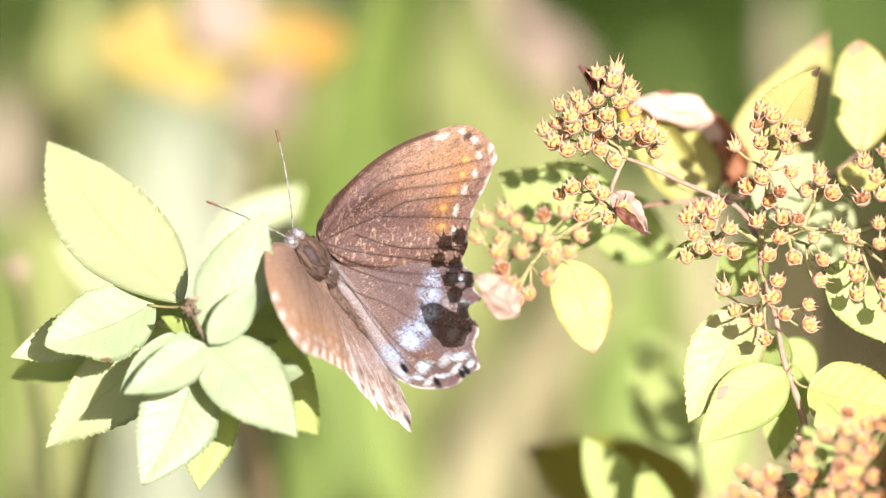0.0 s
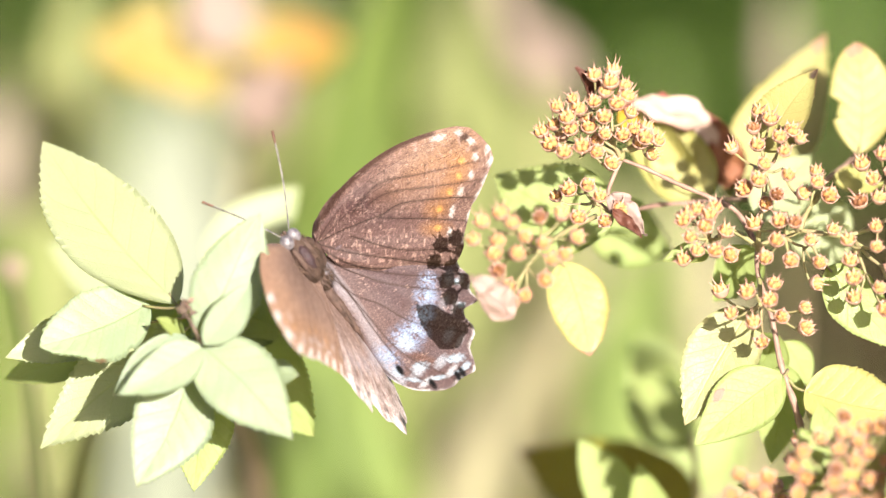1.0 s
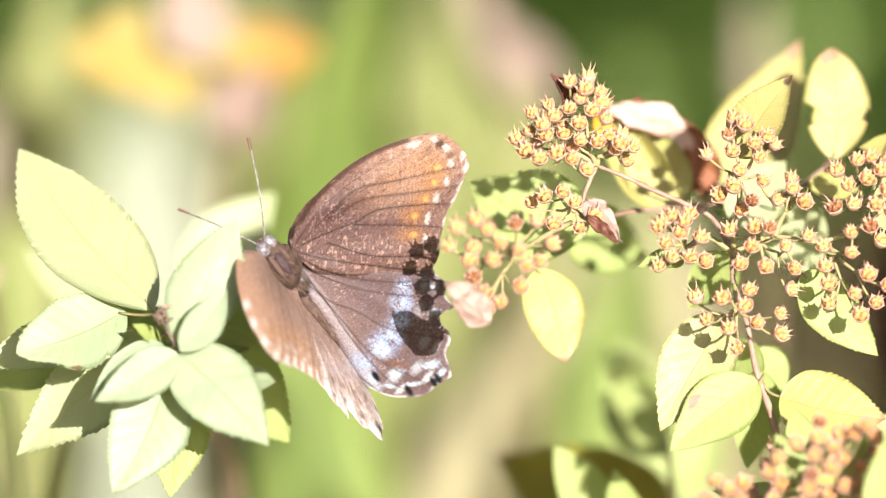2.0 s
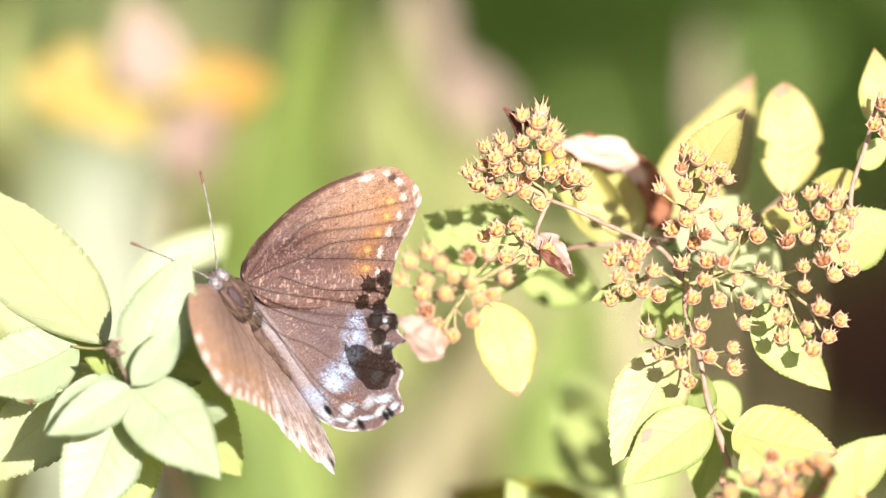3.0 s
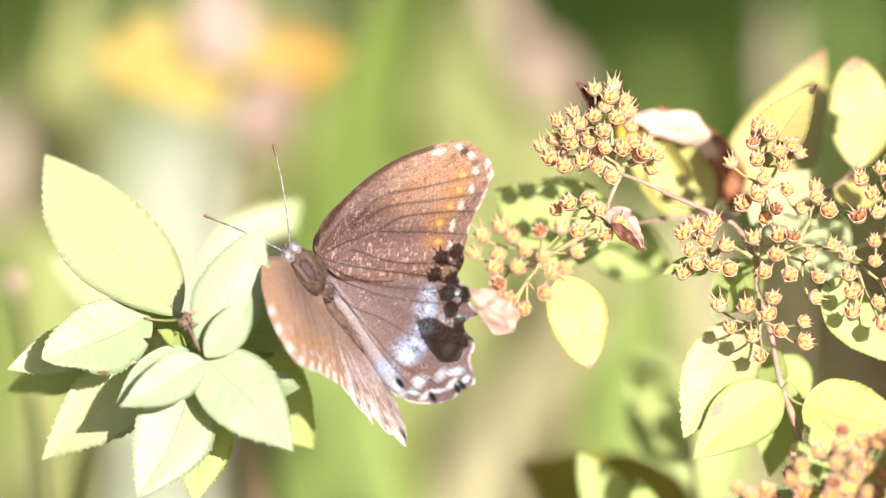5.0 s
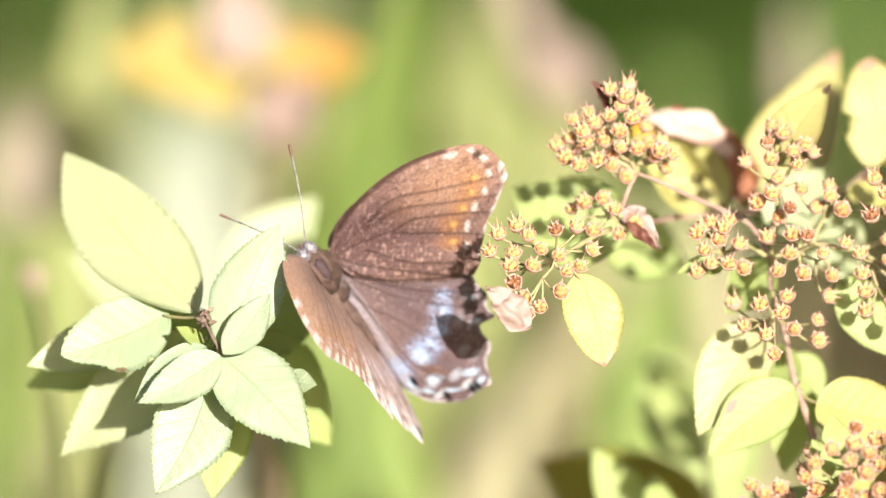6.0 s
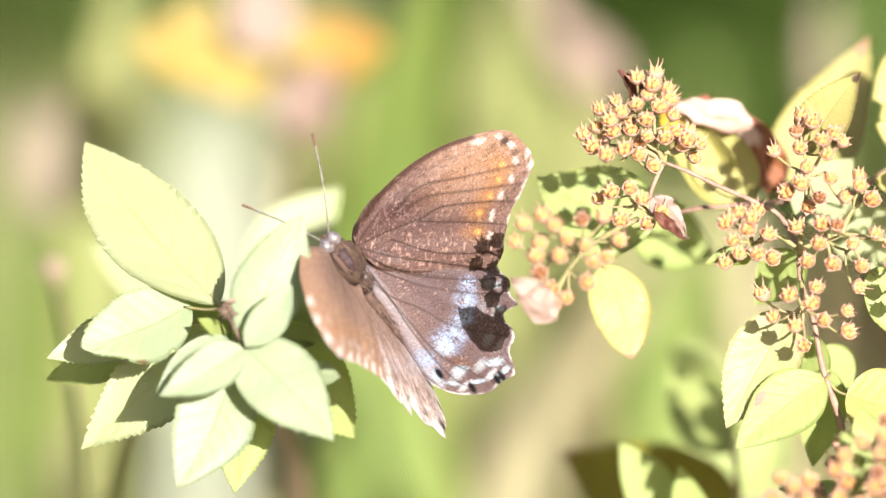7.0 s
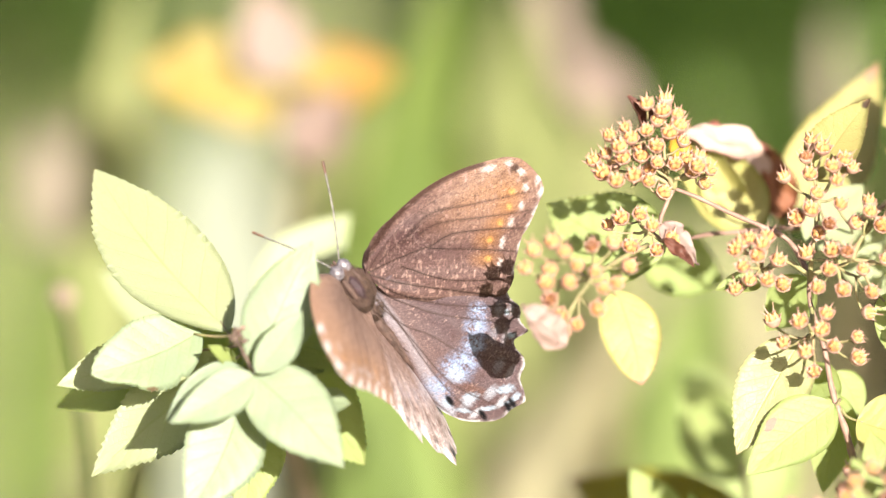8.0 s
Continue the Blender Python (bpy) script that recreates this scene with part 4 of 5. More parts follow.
            wings[key, side] = (ob, hinge, rest)
    return b, wings


butterfly, wings = build_butterfly()


# ---- ground ----
def build_ground():
    n = Nodes("meadow_soil")
    place = n.add("TexCoord").outputs["Object"]
    patch, tuft, crumb = n.noise(1.6, 4.0, place), n.noise(9.0, 5.0, place), n.noise(60.0, 4.0, place)
    colour = n.mix(n.ramp(patch, 0.35, 0.62), (0.270, 0.305, 0.110), (0.330, 0.310, 0.180))
    colour = n.mix(n.math("MULTIPLY", n.ramp(tuft, 0.45, 0.7), 0.6), colour, (0.100, 0.150, 0.035))
    colour = n.mix(n.math("MULTIPLY", n.ramp(crumb, 0.5, 0.75), 0.5), colour, (0.075, 0.060, 0.040))
    relief = n.bump(n.math("ADD", tuft, crumb), 0.7, 0.02)
    soil = n.end(n.add("BsdfPrincipled", {"Base Color": colour, "Roughness": 0.9, "Specular IOR Level": 0.2, "Normal": relief}).outputs[0])
    marks = [math.copysign(abs(i / 36) ** 3.2 * 900, i) for i in range(-36, 37)]
    verts = [(x, y + 2, 0.012 * noise.noise(Vector((x, y, 0)) * 3) if math.hypot(x, y) < 12 else 0.0) for y in marks for x in marks]
    w = len(marks)
    faces = [(i * w + j, i * w + j + 1, (i + 1) * w + j + 1, (i + 1) * w + j) for i in range(w - 1) for j in range(w - 1)]
    ground = new("ground", mesh_of("ground", verts, faces))
    ground.data.materials.append(soil)
    tagged(ground, "sunny meadow soil with short grass and straw", "ground", kind="structure")


build_ground()


def blade_faces(verts, faces, foot, way, height, width, lean, bend):
    """One grass blade: five narrow steps that curve over."""
    side = Vector((-way.y, way.x, 0)).normalized() * width / 2
    n0 = len(verts)
    for i in range(6):
        f = i / 5
        c = foot + Vector((0, 0, height * (f - 0.25 * bend * f * f))) + way * (height * (lean * f + bend * f * f))
        s = side * (1 - f ** 2.2) + side * 0.04
        verts += [c - s, c + Vector((0, 0, 0.0)) + way * width * 0.18, c + s]
    for i in range(5):
        a = n0 + i * 3
        faces += [(a, a + 1, a + 4, a + 3), (a + 1, a + 2, a + 5, a + 4)]


def build_grass(name, label, material, count, region, heights, seed, width=0.006, clumps=0):
    rnd = random.Random(seed)
    verts, faces = [], []
    centres = [(rnd.gauss(0, region[0]), rnd.gauss(1.8, region[1])) for _ in range(clumps)]
    for _ in range(count):
        if centres:
            cx, cy = rnd.choice(centres)
            x, y = cx + rnd.gauss(0, 0.05), cy + rnd.gauss(0, 0.05)
        else:
            x, y = rnd.gauss(0, region[0]), rnd.gauss(1.8, region[1])
        a = rnd.uniform(0, 6.28)
        blade_faces(verts, faces, Vector((x, y, -0.01)), Vector((math.cos(a), math.sin(a), 0)), rnd.uniform(*heights), width * rnd.uniform(0.6, 1.3), rnd.uniform(0.05, 0.3), rnd.uniform(0.1, 0.6))
    ob = new(name, mesh_of(name, verts, faces))
    ob.data.materials.append(material)
    tagged(ob, label, "grass", kind="stuff")


build_grass("grass", "short green meadow grass in sunlight", LAWN, 26000, (2.8, 3.6), (0.03, 0.13), 11)
build_grass("dry_grass", "straw-coloured dry grass among the green", STRAW, 5000, (2.8, 3.6), (0.05, 0.18), 12, 0.004, 140)


# ---- the leafy spray at the butterfly ----
def build_left_spray():
    foot = at(470, 950, 60)
    b = thing("spirea_branch", Vector((foot.x, foot.y + 0.2, 0)), "spirea branch with pale green toothed leaves in a rosette", "shrub branch", "spirea branches of the thicket")
    stem(b, [(332, 540, -20), (352, 580, -21), (368, 612, -18), (376, 650, 12)], 0.30, 0.55, BARK)
    stem(b, [(376, 648, 10), (408, 715, 80), (452, 790, 190), (475, 960, 300)], 0.55, 2.6, STEM)
    bud = part("bud", ball_mesh("bud", 0.75, 1.1, 0.75, 10, 12, 0.3), BARK, b, "knobbly brown bud", lay(at(333, 541, -21), at(343, 537, -21), turned(0, 0, 1)))
    rnd = random.Random(77)
    for k in range(11):
        x, y = 333 + rnd.uniform(-9, 11), 540 + rnd.uniform(-12, 22)
        way = turned(rnd.uniform(-1, 1), rnd.uniform(-0.6, 1), rnd.uniform(0.2, 1))
        p = at(x, y, -22)
        part("scale", leaf_mesh(rnd.uniform(1.3, 2.4) * MM, 1.0 * MM, fold=0.6, curl=0.2, teeth=0.0, seed=300 + k, rows=8, cols=2, thick=0.1 * MM), (BARK, STEM, BARK, BARK)[k % 4], bud, "", lay(p, p + way, turned(rnd.uniform(-1, 1), 0.3, 1)))
    rooted(b, (475, 955, 297), 2.6, 4.5, (0.0, 0.2), STEM)
    stem(b, [(352, 600, -4), (250, 690, 70), (160, 770, 170), (128, 900, 240)], 0.5, 1.3, GREENSTEM)
    rooted(b, (128, 892, 236), 1.3, 3.0, (0.05, 0.2), GREENSTEM)
    leaf(b, (322, 535, -7), (86, 246, 20), 180, CREAM, (0.25, 0.2, 1), teeth=0.036, curl=0.03, fold=0.12, belly=0.45, stalk=(332, 545, -8))
    leaf(b, (272, 536, -3), (86, 606, -12), 140, NIBBLED, (-0.05, 0.25, 1), "pale leaf with a nibbled brown edge", nibbled=0.4, curl=0.05, point=0.72, belly=0.46, stalk=(331, 542, -12))
    leaf(b, (368, 598, -19), (468, 378, -18), 130, PALE, (0.25, 0.15, 1), curl=0.02, fold=0.22, belly=0.44, stalk=(350, 590, -13))
    leaf(b, (370, 608, -24), (449, 502, -26), 68, PALE, (0.1, 0.15, 1), curl=0.06, fold=0.16, belly=0.46)
    leaf(b, (364, 608, -20), (522, 768, -28), 142, PALE, (0.05, 0.2, 1), curl=0.05, fold=0.1)
    leaf(b, (366, 612, -23), (222, 693, -29), 84, PALE, (-0.1, 0.2, 1), curl=0.05, fold=0.1)
    leaf(b, (340, 595, -16), (212, 692, -20), 70, PALE, (-0.2, 0.5, 0.9), curl=0.05)
    leaf(b, (345, 655, -14), (253, 853, -20), 142, PALE, (0.0, 0.15, 1), curl=0.04, fold=0.12, stalk=(362, 625, -14))
    leaf(b, (378, 680, 4), (354, 860, -4), 112, LIME, (0.1, 0.1, 1), curl=0.05, stalk=(366, 640, -8))
    leaf(b, (320, 585, 5), (82, 786, 9), 148, CREAM, (-0.05, 0.25, 1), curl=0.06, fold=0.12, stalk=(345, 575, -10))
    leaf(b, (214, 566, 8), (24, 628, 3), 96, CREAM, (-0.1, 0.2, 1), curl=0.05, stalk=(340, 560, -4))
    leaf(b, (200, 600, 20), (18, 668, 26), 84, LIME, (-0.1, 0.2, 1), curl=0.05, stalk=(340, 580, 2))
    leaf(b, (400, 575, 14), (563, 768, 24), 150, LIME, (0.1, 0.15, 1), curl=0.03, stalk=(355, 590, -8))
    leaf(b, (370, 590, 14), (560, 470, 26), 165, LIME, (0.1, 0.1, 1), curl=0.03, stalk=(350, 585, -6))
    leaf(b, (482, 654, -17), (536, 660, -20), 54, PALE, (0.1, 0.4, 0.9), curl=0.05, stalk=(366, 615, -12))
    leaf(b, (380, 490, 112), (536, 328, 122), 130, CREAM, (0, 0.1, 1), curl=0.03, stalk=(404, 710, 72))
    leaf(b, (305, 530, 118), (95, 430, 128), 116, CREAM, (0.1, 0.1, 1), curl=0.03, stalk=(404, 710, 72))
    leaf(b, (352, 600, 10), (215, 545, 20), 120, LIME, (0.0, 0.2, 1), curl=0.03)
    leaf(b, (350, 590, 12), (420, 720, 24), 110, LIME, (0.0, 0.2, 1), curl=0.03)
    leaf(b, (335, 590, -12), (292, 560, -18), 34, LIME, (-0.2, 0.4, 0.8), curl=0.08)
    leaf(b, (352, 598, -12), (318, 612, -17), 32, LIME, (-0.2, 0.6, 0.8), curl=0.08)
    leaf(b, (345, 590, -12), (372, 560, -19), 26, LIME, (0.2, 0.4, 0.8), curl=0.08)


build_left_spray()


# ---- the fruiting branch ----
def build_fruit_branch():
    foot = at(1500, 1000, 40)
    b = thing("spirea_branch", Vector((foot.x, foot.y + 0.2, 0)), "yellowing spirea branch with heads of dry orange seed capsules", "shrub branch", "spirea branches of the thicket")
    stem(b, [(1345, 430, 6), (1347, 480, 7), (1372, 560, 10), (1388, 640, 8), (1412, 710, 8), (1428, 770, 10), (1450, 860, 20), (1500, 1000, 45)], 0.4, 0.95, STEM)
    rooted(b, (1500, 995, 45), 0.95, 4.0)
    stem(b, [(1105, 279, 4), (1150, 296, 5), (1205, 322, 7), (1262, 346, 9), (1310, 372, 9), (1346, 432, 7)], 0.40, 0.60, STEM)
    stem(b, [(1060, 352, 6), (1100, 374, 10), (1170, 360, 26), (1290, 350, 32), (1420, 335, 34), (1500, 290, 36), (1530, 250, 38)], 0.42, 0.55, STEM)
    stem(b, [(1105, 279, 4), (1085, 326, 4), (1082, 345, 4)], 0.45, 0.4, STEM)
    stem(b, [(1346, 432, 6), (1420, 405, 4), (1505, 412, 2), (1580, 380, 4), (1640, 330, 8)], 0.5, 0.45, GREENSTEM)
    stem(b, [(1346, 432, 6), (1300, 405, 4), (1262, 425, 2)], 0.5, 0.45, GREENSTEM)
    stem(b, [(1346, 440, 6), (1350, 390, 3), (1358, 330, 2)], 0.5, 0.45, GREENSTEM)
    stem(b, [(1640, 330, 8), (1640, 260, 10), (1665, 180, 14), (1690, 90, 14)], 0.5, 0.5, STEM)
    seed_head(b, (1105, 279, 4), (1092, 258, 2), ((1057, 130), (1090, 122), (1086, 142), (1112, 148), (992, 186), (1020, 172), (1057, 177), (1076, 160), (1098, 180), (1115, 167), (1030, 190), (1010, 205), (986, 218),
              (1016, 225), (1075, 204), (1048, 222), (1076, 234), (1108, 236)), 0)
    seed_head(b, (1105, 279, 4), (1085, 262, 6), ((1000, 238), (1042, 204), (1062, 246), (1122, 196), (1128, 228)), 7)
    seed_head(b, (1105, 279, 4), (1110, 262, 2), ((1150, 222), (1138, 250), (1170, 246), (1160, 270), (1148, 240)), 2)
    seed_head(b, (1105, 279, 4), (1050, 252, 3), ((980, 252), (1004, 266), (1036, 256), (1062, 266), (1088, 286), (964, 230)), 1)
    seed_head(b, (1082, 345, 4), (1060, 352, 3), ((990, 344), (1013, 332), (1046, 325), (1068, 345), (1030, 382), (1076, 388), (1104, 368)), 0)
    seed_head(b, (1060, 380, 0), (960, 440, -19), ((860, 389), (893, 374), (914, 392), (845, 421), (888, 424), (962, 382), (1000, 376), (936, 416), (968, 428), (1027, 416), (882, 446), (922, 446), (888, 476), (982, 456),
              (1006, 447), (972, 492), (936, 520), (912, 532), (905, 505)), -23)
    seed_head(b, (1358, 335, 2), (1362, 300, 2), ((1348, 196), (1368, 206), (1338, 223), (1345, 252), (1385, 238), (1406, 226), (1421, 241), (1300, 258), (1394, 263), (1358, 286), (1322, 330), (1348, 315), (1380, 340),
              (1360, 356), (1400, 305), (1426, 338)), -1)
    seed_head(b, (1420, 405, 4), (1440, 360, 2), ((1450, 300), (1452, 318), (1473, 342)), -2)
    seed_head(b, (1262, 425, 2), (1258, 418, 2), ((1240, 366), (1270, 364), (1215, 385), (1228, 416), (1254, 396), (1290, 405), (1240, 440), (1272, 440), (1298, 447), (1215, 456), (1262, 376), (1228, 372)), -4)
    seed_head(b, (1400, 410, 4), (1395, 415, 2), ((1340, 392), (1385, 386), (1412, 389), (1380, 421), (1360, 452), (1405, 456), (1440, 421), (1456, 460), (1480, 402), (1450, 496)), -4)
    seed_head(b, (1505, 412, 2), (1520, 425, 0), ((1506, 420), (1510, 456), (1516, 487), (1517, 522), (1556, 396), (1556, 432), (1562, 505), (1572, 542), (1586, 470), (1600, 520), (1620, 490)), -6)
    seed_head(b, (1580, 380, 4), (1575, 345, 2), ((1530, 285), (1550, 312), (1526, 352), (1566, 268), (1590, 262), (1610, 285), (1585, 300), (1620, 320), (1560, 345), (1600, 345), (1640, 300), (1625, 360), (1590, 385), (1640, 400),
              (1620, 270), (1610, 410)), -3)
    seed_head(b, (1350, 490, 7), (1352, 530, 3), ((1281, 510), (1328, 512), (1376, 498), (1368, 526), (1300, 551), (1339, 566), (1389, 556), (1430, 540), (1432, 576), (1354, 601)), -3)
    seed_head(b, (1690, 90, 14), (1690, 120, 12), ((1680, 145), (1695, 110), (1702, 160), (1715, 130)), 8)
    leaf(b, (1085, 402, 28), (883, 306, 32), 176, LIME, (-0.1, 0.35, 1), "lime leaf dappled by shadows", curl=0.03, stalk=(1090, 374, 8))
    leaf(b, (1004, 460, -14), (1050, 622, -20), 106, YELLOW, (0.1, 0.1, 1), "clear yellow toothed leaf", curl=0.03, fold=0.1, point=0.8, belly=0.46, stalk=(985, 440, -16))
    leaf(b, (1050, 400, 60), (1200, 440, 70), 120, LIME, (0, 0.2, 1), curl=0.04, stalk=(1100, 374, 8))
    leaf(b, (1296, 350, 56), (1466, 55, 74), 146, BLUSHED, (0.0, 0.05, 1), "yellow leaf with a pink tip", curl=0.05, stalk=(1330, 372, 12))
    leaf(b, (1352, 262, 4), (1450, 120, -2), 96, BROWNTIP, (-0.1, 0.2, 1), "yellow leaf with a browned tip", curl=0.02, fold=0.3, stalk=(1358, 300, 2))
    leaf(b, (1526, 268, 34), (1520, 72, 40), 116, BLUSHED, (0.1, 0.05, 1), "yellow leaf with pinkish stains", curl=0.04, nibbled=0.8, point=0.8, belly=0.5, stalk=(1515, 290, 27))
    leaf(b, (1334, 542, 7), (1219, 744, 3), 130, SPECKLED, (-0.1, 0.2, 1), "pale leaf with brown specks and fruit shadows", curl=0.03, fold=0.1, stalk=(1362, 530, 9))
    leaf(b, (1390, 658, 3), (1238, 780, -1), 114, STAINED, (0.05, 0.25, 1), "lime leaf with a pink stain", teeth=0.02, curl=0.04, stalk=(1400, 650, 8))
    leaf(b, (1430, 688, 4), (1612, 722, -2), 136, YELLOW, (0.0, 0.35, 1), curl=0.05, stalk=(1400, 665, 8))
    leaf(b, (1470, 468, 6), (1602, 612, 4), 96, LIME, (-0.1, 0.2, 1), curl=0.03, stalk=(1440, 425, 4))
    leaf(b, (1395, 640, 18), (1372, 815, 22), 88, LIME, (0.1, 0.0, 1), curl=0.04, stalk=(1390, 630, 9))
    leaf(b, (1385, 590, 20), (1320, 690, 26), 90, LIME, (0.0, 0.2, 1), curl=0.04)
    leaf(b, (1395, 600, 28), (1440, 680, 30), 60, LIME, (0.2, 0.1, 1), curl=0.04)
    leaf(b, (1420, 360, 34), (1500, 470, 40), 120, CREAM, (0, 0.2, 1), curl=0.04, stalk=(1420, 335, 20))
    leaf(b, (1350, 440, 18), (1270, 530, 24), 90, LIME, (0, 0.2, 1), curl=0.04)
    leaf(b, (1345, 380, 26), (1440, 270, 36), 110, CREAM, (0, 0.15, 1), curl=0.04)
    leaf(b, (1262, 348, 40), (1118, 236, 44), 110, YELLOW, (0, 0.3, 0.9), curl=0.06, stalk=(1290, 350, 16))
    leaf(b, (1256, 350, 40), (1164, 190, 43), 112, YELLOW, (-0.2, 0.3, 1), curl=0.06, fold=0.25)
    leaf(b, (1240, 320, 44), (1125, 175, 36), 60, YELLOW, (-0.5, 0.1, 0.8), curl=0.08, fold=0.6)
    leaf(b, (1248, 335, 52), (1195, 165, 46), 76, PINK, (0.4, 0.5, 0.7), "dry pinkish curled leaf", curl=0.12, fold=0.8, twist=0.8, crumple=0.28)
    leaf(b, (1262, 214, 40), (1128, 172, 34), 66, PINK, (0.1, 0.6, 0.8), "dry pinkish curled leaf", curl=0.1, fold=0.4, crumple=0.24)
    leaf(b, (1302, 332, 50), (1258, 200, 54), 84, RUST, (-0.1, 0.2, 0.9), "rusty brown dry leaf", curl=0.1, fold=0.5, crumple=0.28)
    leaf(b, (1088, 340, 1), (1144, 408, -3), 46, BLUSH, (0.3, 0.2, 0.9), "small dry curled leaf", curl=0.1, fold=0.5, twist=0.5, crumple=0.3, nibbled=0.6)
    leaf(b, (1090, 366, -3), (1140, 411, -6), 24, HUSKLEAF, (0.3, 0.0, 0.9), "small rusty curled leaf", curl=0.1, fold=0.3, crumple=0.3)
    leaf(b, (1150, 235, 40), (1104, 160, 38), 60, ORANGE, (-0.3, 0.3, 0.9), "orange dry curled leaf", curl=0.1, fold=0.4, crumple=0.2)
    leaf(b, (1050, 166, 2), (1034, 122, -2), 34, HUSKLEAF, (0.4, 0.2, 0.9), "small rusty curled leaf", curl=0.15, fold=0.8, crumple=0.28)
    leaf(b, (916, 556, -27), (852, 494, -34), 62, BLUSH, (0.0, 0.2, 1), "small dry pinkish bract", curl=0.1, fold=0.2, crumple=0.28)
    leaf(b, (1260, 445, 0), (1185, 452, -4), 44, LIME, (-0.1, 0.5, 0.9), curl=0.1, fold=0.4)
    leaf(b, (1600, 380, 12), (1712, 300, 16), 120, LIME, (0.0, 0.2, 1), curl=0.04)
    leaf(b, (1655, 250, 20), (1570, 245, 24), 46, YELLOW, (0.0, 0.3, 1), curl=0.04)
    leaf(b, (1480, 310, 26), (1580, 330, 32), 50, YELLOW, (0.0, 0.3, 1), curl=0.04)
    leaf(b, (1690, 150, 20), (1680, 10, 24), 80, YELLOW, (0.1, 0.1, 1), curl=0.04)
    leaf(b, (1655, 220, 16), (1710, 170, 18), 50, LIME, (0.1, 0.1, 1), curl=0.04)


build_fruit_branch()


def build_low_head():
    foot = at(1500, 1040, 0)
    b = thing("spirea_branch", Vector((foot.x + 0.02, foot.y + 0.15, 0)), "low spirea shoot with a dense head of dry seed capsules", "shrub branch", "spirea branches of the thicket")
    stem(b, [(1500, 850, -24), (1510, 950, -20), (1520, 1040, 0)], 0.8, 1.3, STEM)
    rooted(b, (1520, 1035, 0), 1.3, 3.5, (0.02, 0.15))
    rnd = random.Random(5)
    spots = []
    while len(spots) < 38:
        x, y = rnd.uniform(1405, 1660), rnd.uniform(725, 930)
        if ((x - 1535) / 130) ** 2 + ((y - 830) / 105) ** 2 < 1 and all(math.hypot(x - p, y - q) > 24 for p, q in spots):
            spots.append((round(x), round(y)))
    seed_head(b, (1500, 850, -24), (1510, 835, -28), spots[:26], -40, (0.2, 0.25, 0.95), dome=4)
    seed_head(b, (1500, 850, -24), (1520, 840, -24), spots[26:], -32, (0.05, 0.4, 0.9), dome=4)
    seed_head(b, (1500, 850, -24), (1470, 850, -24), ((1418, 775), (1408, 808), (1380, 855), (1420, 860), (1450, 865), (1480, 868), (1520, 862), (1440, 815), (1390, 880)), -8)
    seed_head(b, (1505, 900, -22), (1360, 900, -26), ((1315, 835), (1340, 850), (1365, 840), (1300, 870), (1330, 880), (1360, 870), (1285, 890), (1310, 905), (1350, 905)), -38, (0.05, 0.4, 0.9))
    leaf(b, (1480, 800, -12), (1455, 705, -8), 60, LIME, (0.1, 0.1, 1), curl=0.05)
    leaf(b, (1585, 900, -50), (1662, 705, -54), 54, LIME, (0.1, 0.2, 1), "long pale toothed leaf before the seed head", curl=0.05)
    leaf(b, (1580, 800, 14), (1720, 690, 18), 96, LIME, (0.1, 0.3, 1), curl=0.05, stalk=(1512, 940, -19))
    leaf(b, (1510, 900, -26), (1425, 755, -32), 110, LIME, (0.0, 0.2, 1), curl=0.03)
    leaf(b, (1530, 910, -26), (1605, 740, -32), 120, LIME, (0.1, 0.2, 1), curl=0.03)
    leaf(b, (1500, 930, -26), (1545, 770, -34), 120, YELLOW, (0.0, 0.2, 1), curl=0.03)
    leaf(b, (1500, 900, -10), (1310, 850, 5), 70, LIME, (0.0, 0.3, 1), curl=0.05)
    leaf(b, (1520, 960, 0), (1420, 800, 10), 120, LIME, (0.0, 0.3, 1), curl=0.05)


build_low_head()


def build_shaded_shoot():
    foot = at(1260, 1050, 110)
    b = thing("spirea_branch", Vector((foot.x, foot.y + 0.15, 0)), "low spirea shoot with broad half-shaded olive leaves", "shrub branch", "spirea branches of the thicket")
    stem(b, [(1230, 760, 95), (1245, 900, 100), (1260, 1050, 110)], 0.6, 1.2, GREENSTEM)
    rooted(b, (1260, 1045, 110), 1.2, 3.5, (0.03, 0.15))
    leaf(b, (1240, 905, 116), (925, 790, 140), 180, OLIVE, (0.0, 0.3, 1), "broad olive leaf, half in shade", curl=0.04, fold=0.08, stalk=(1245, 900, 100))
    # The olive leaf's two sunlit lobes, added as separate lime leaves before it.
    leaf(b, (1110, 905, 66), (1035, 778, 60), 92, LIME, (-0.1, 0.4, 1), curl=0.05, stalk=(1245, 900, 100))
    leaf(b, (1170, 960, 54), (1138, 820, 48), 76, LIME, (0, 0.3, 1), curl=0.05, stalk=(1250, 950, 102))
    leaf(b, (1230, 790, 120), (1120, 640, 130), 110, LIME, (0, 0.2, 1), curl=0.05, stalk=(1235, 800, 96))
    leaf(b, (1215, 720, 180), (1120, 600, 200), 90, LIME, (0, -0.2, 1), curl=0.05, stalk=(1232, 770, 96))


build_shaded_shoot()


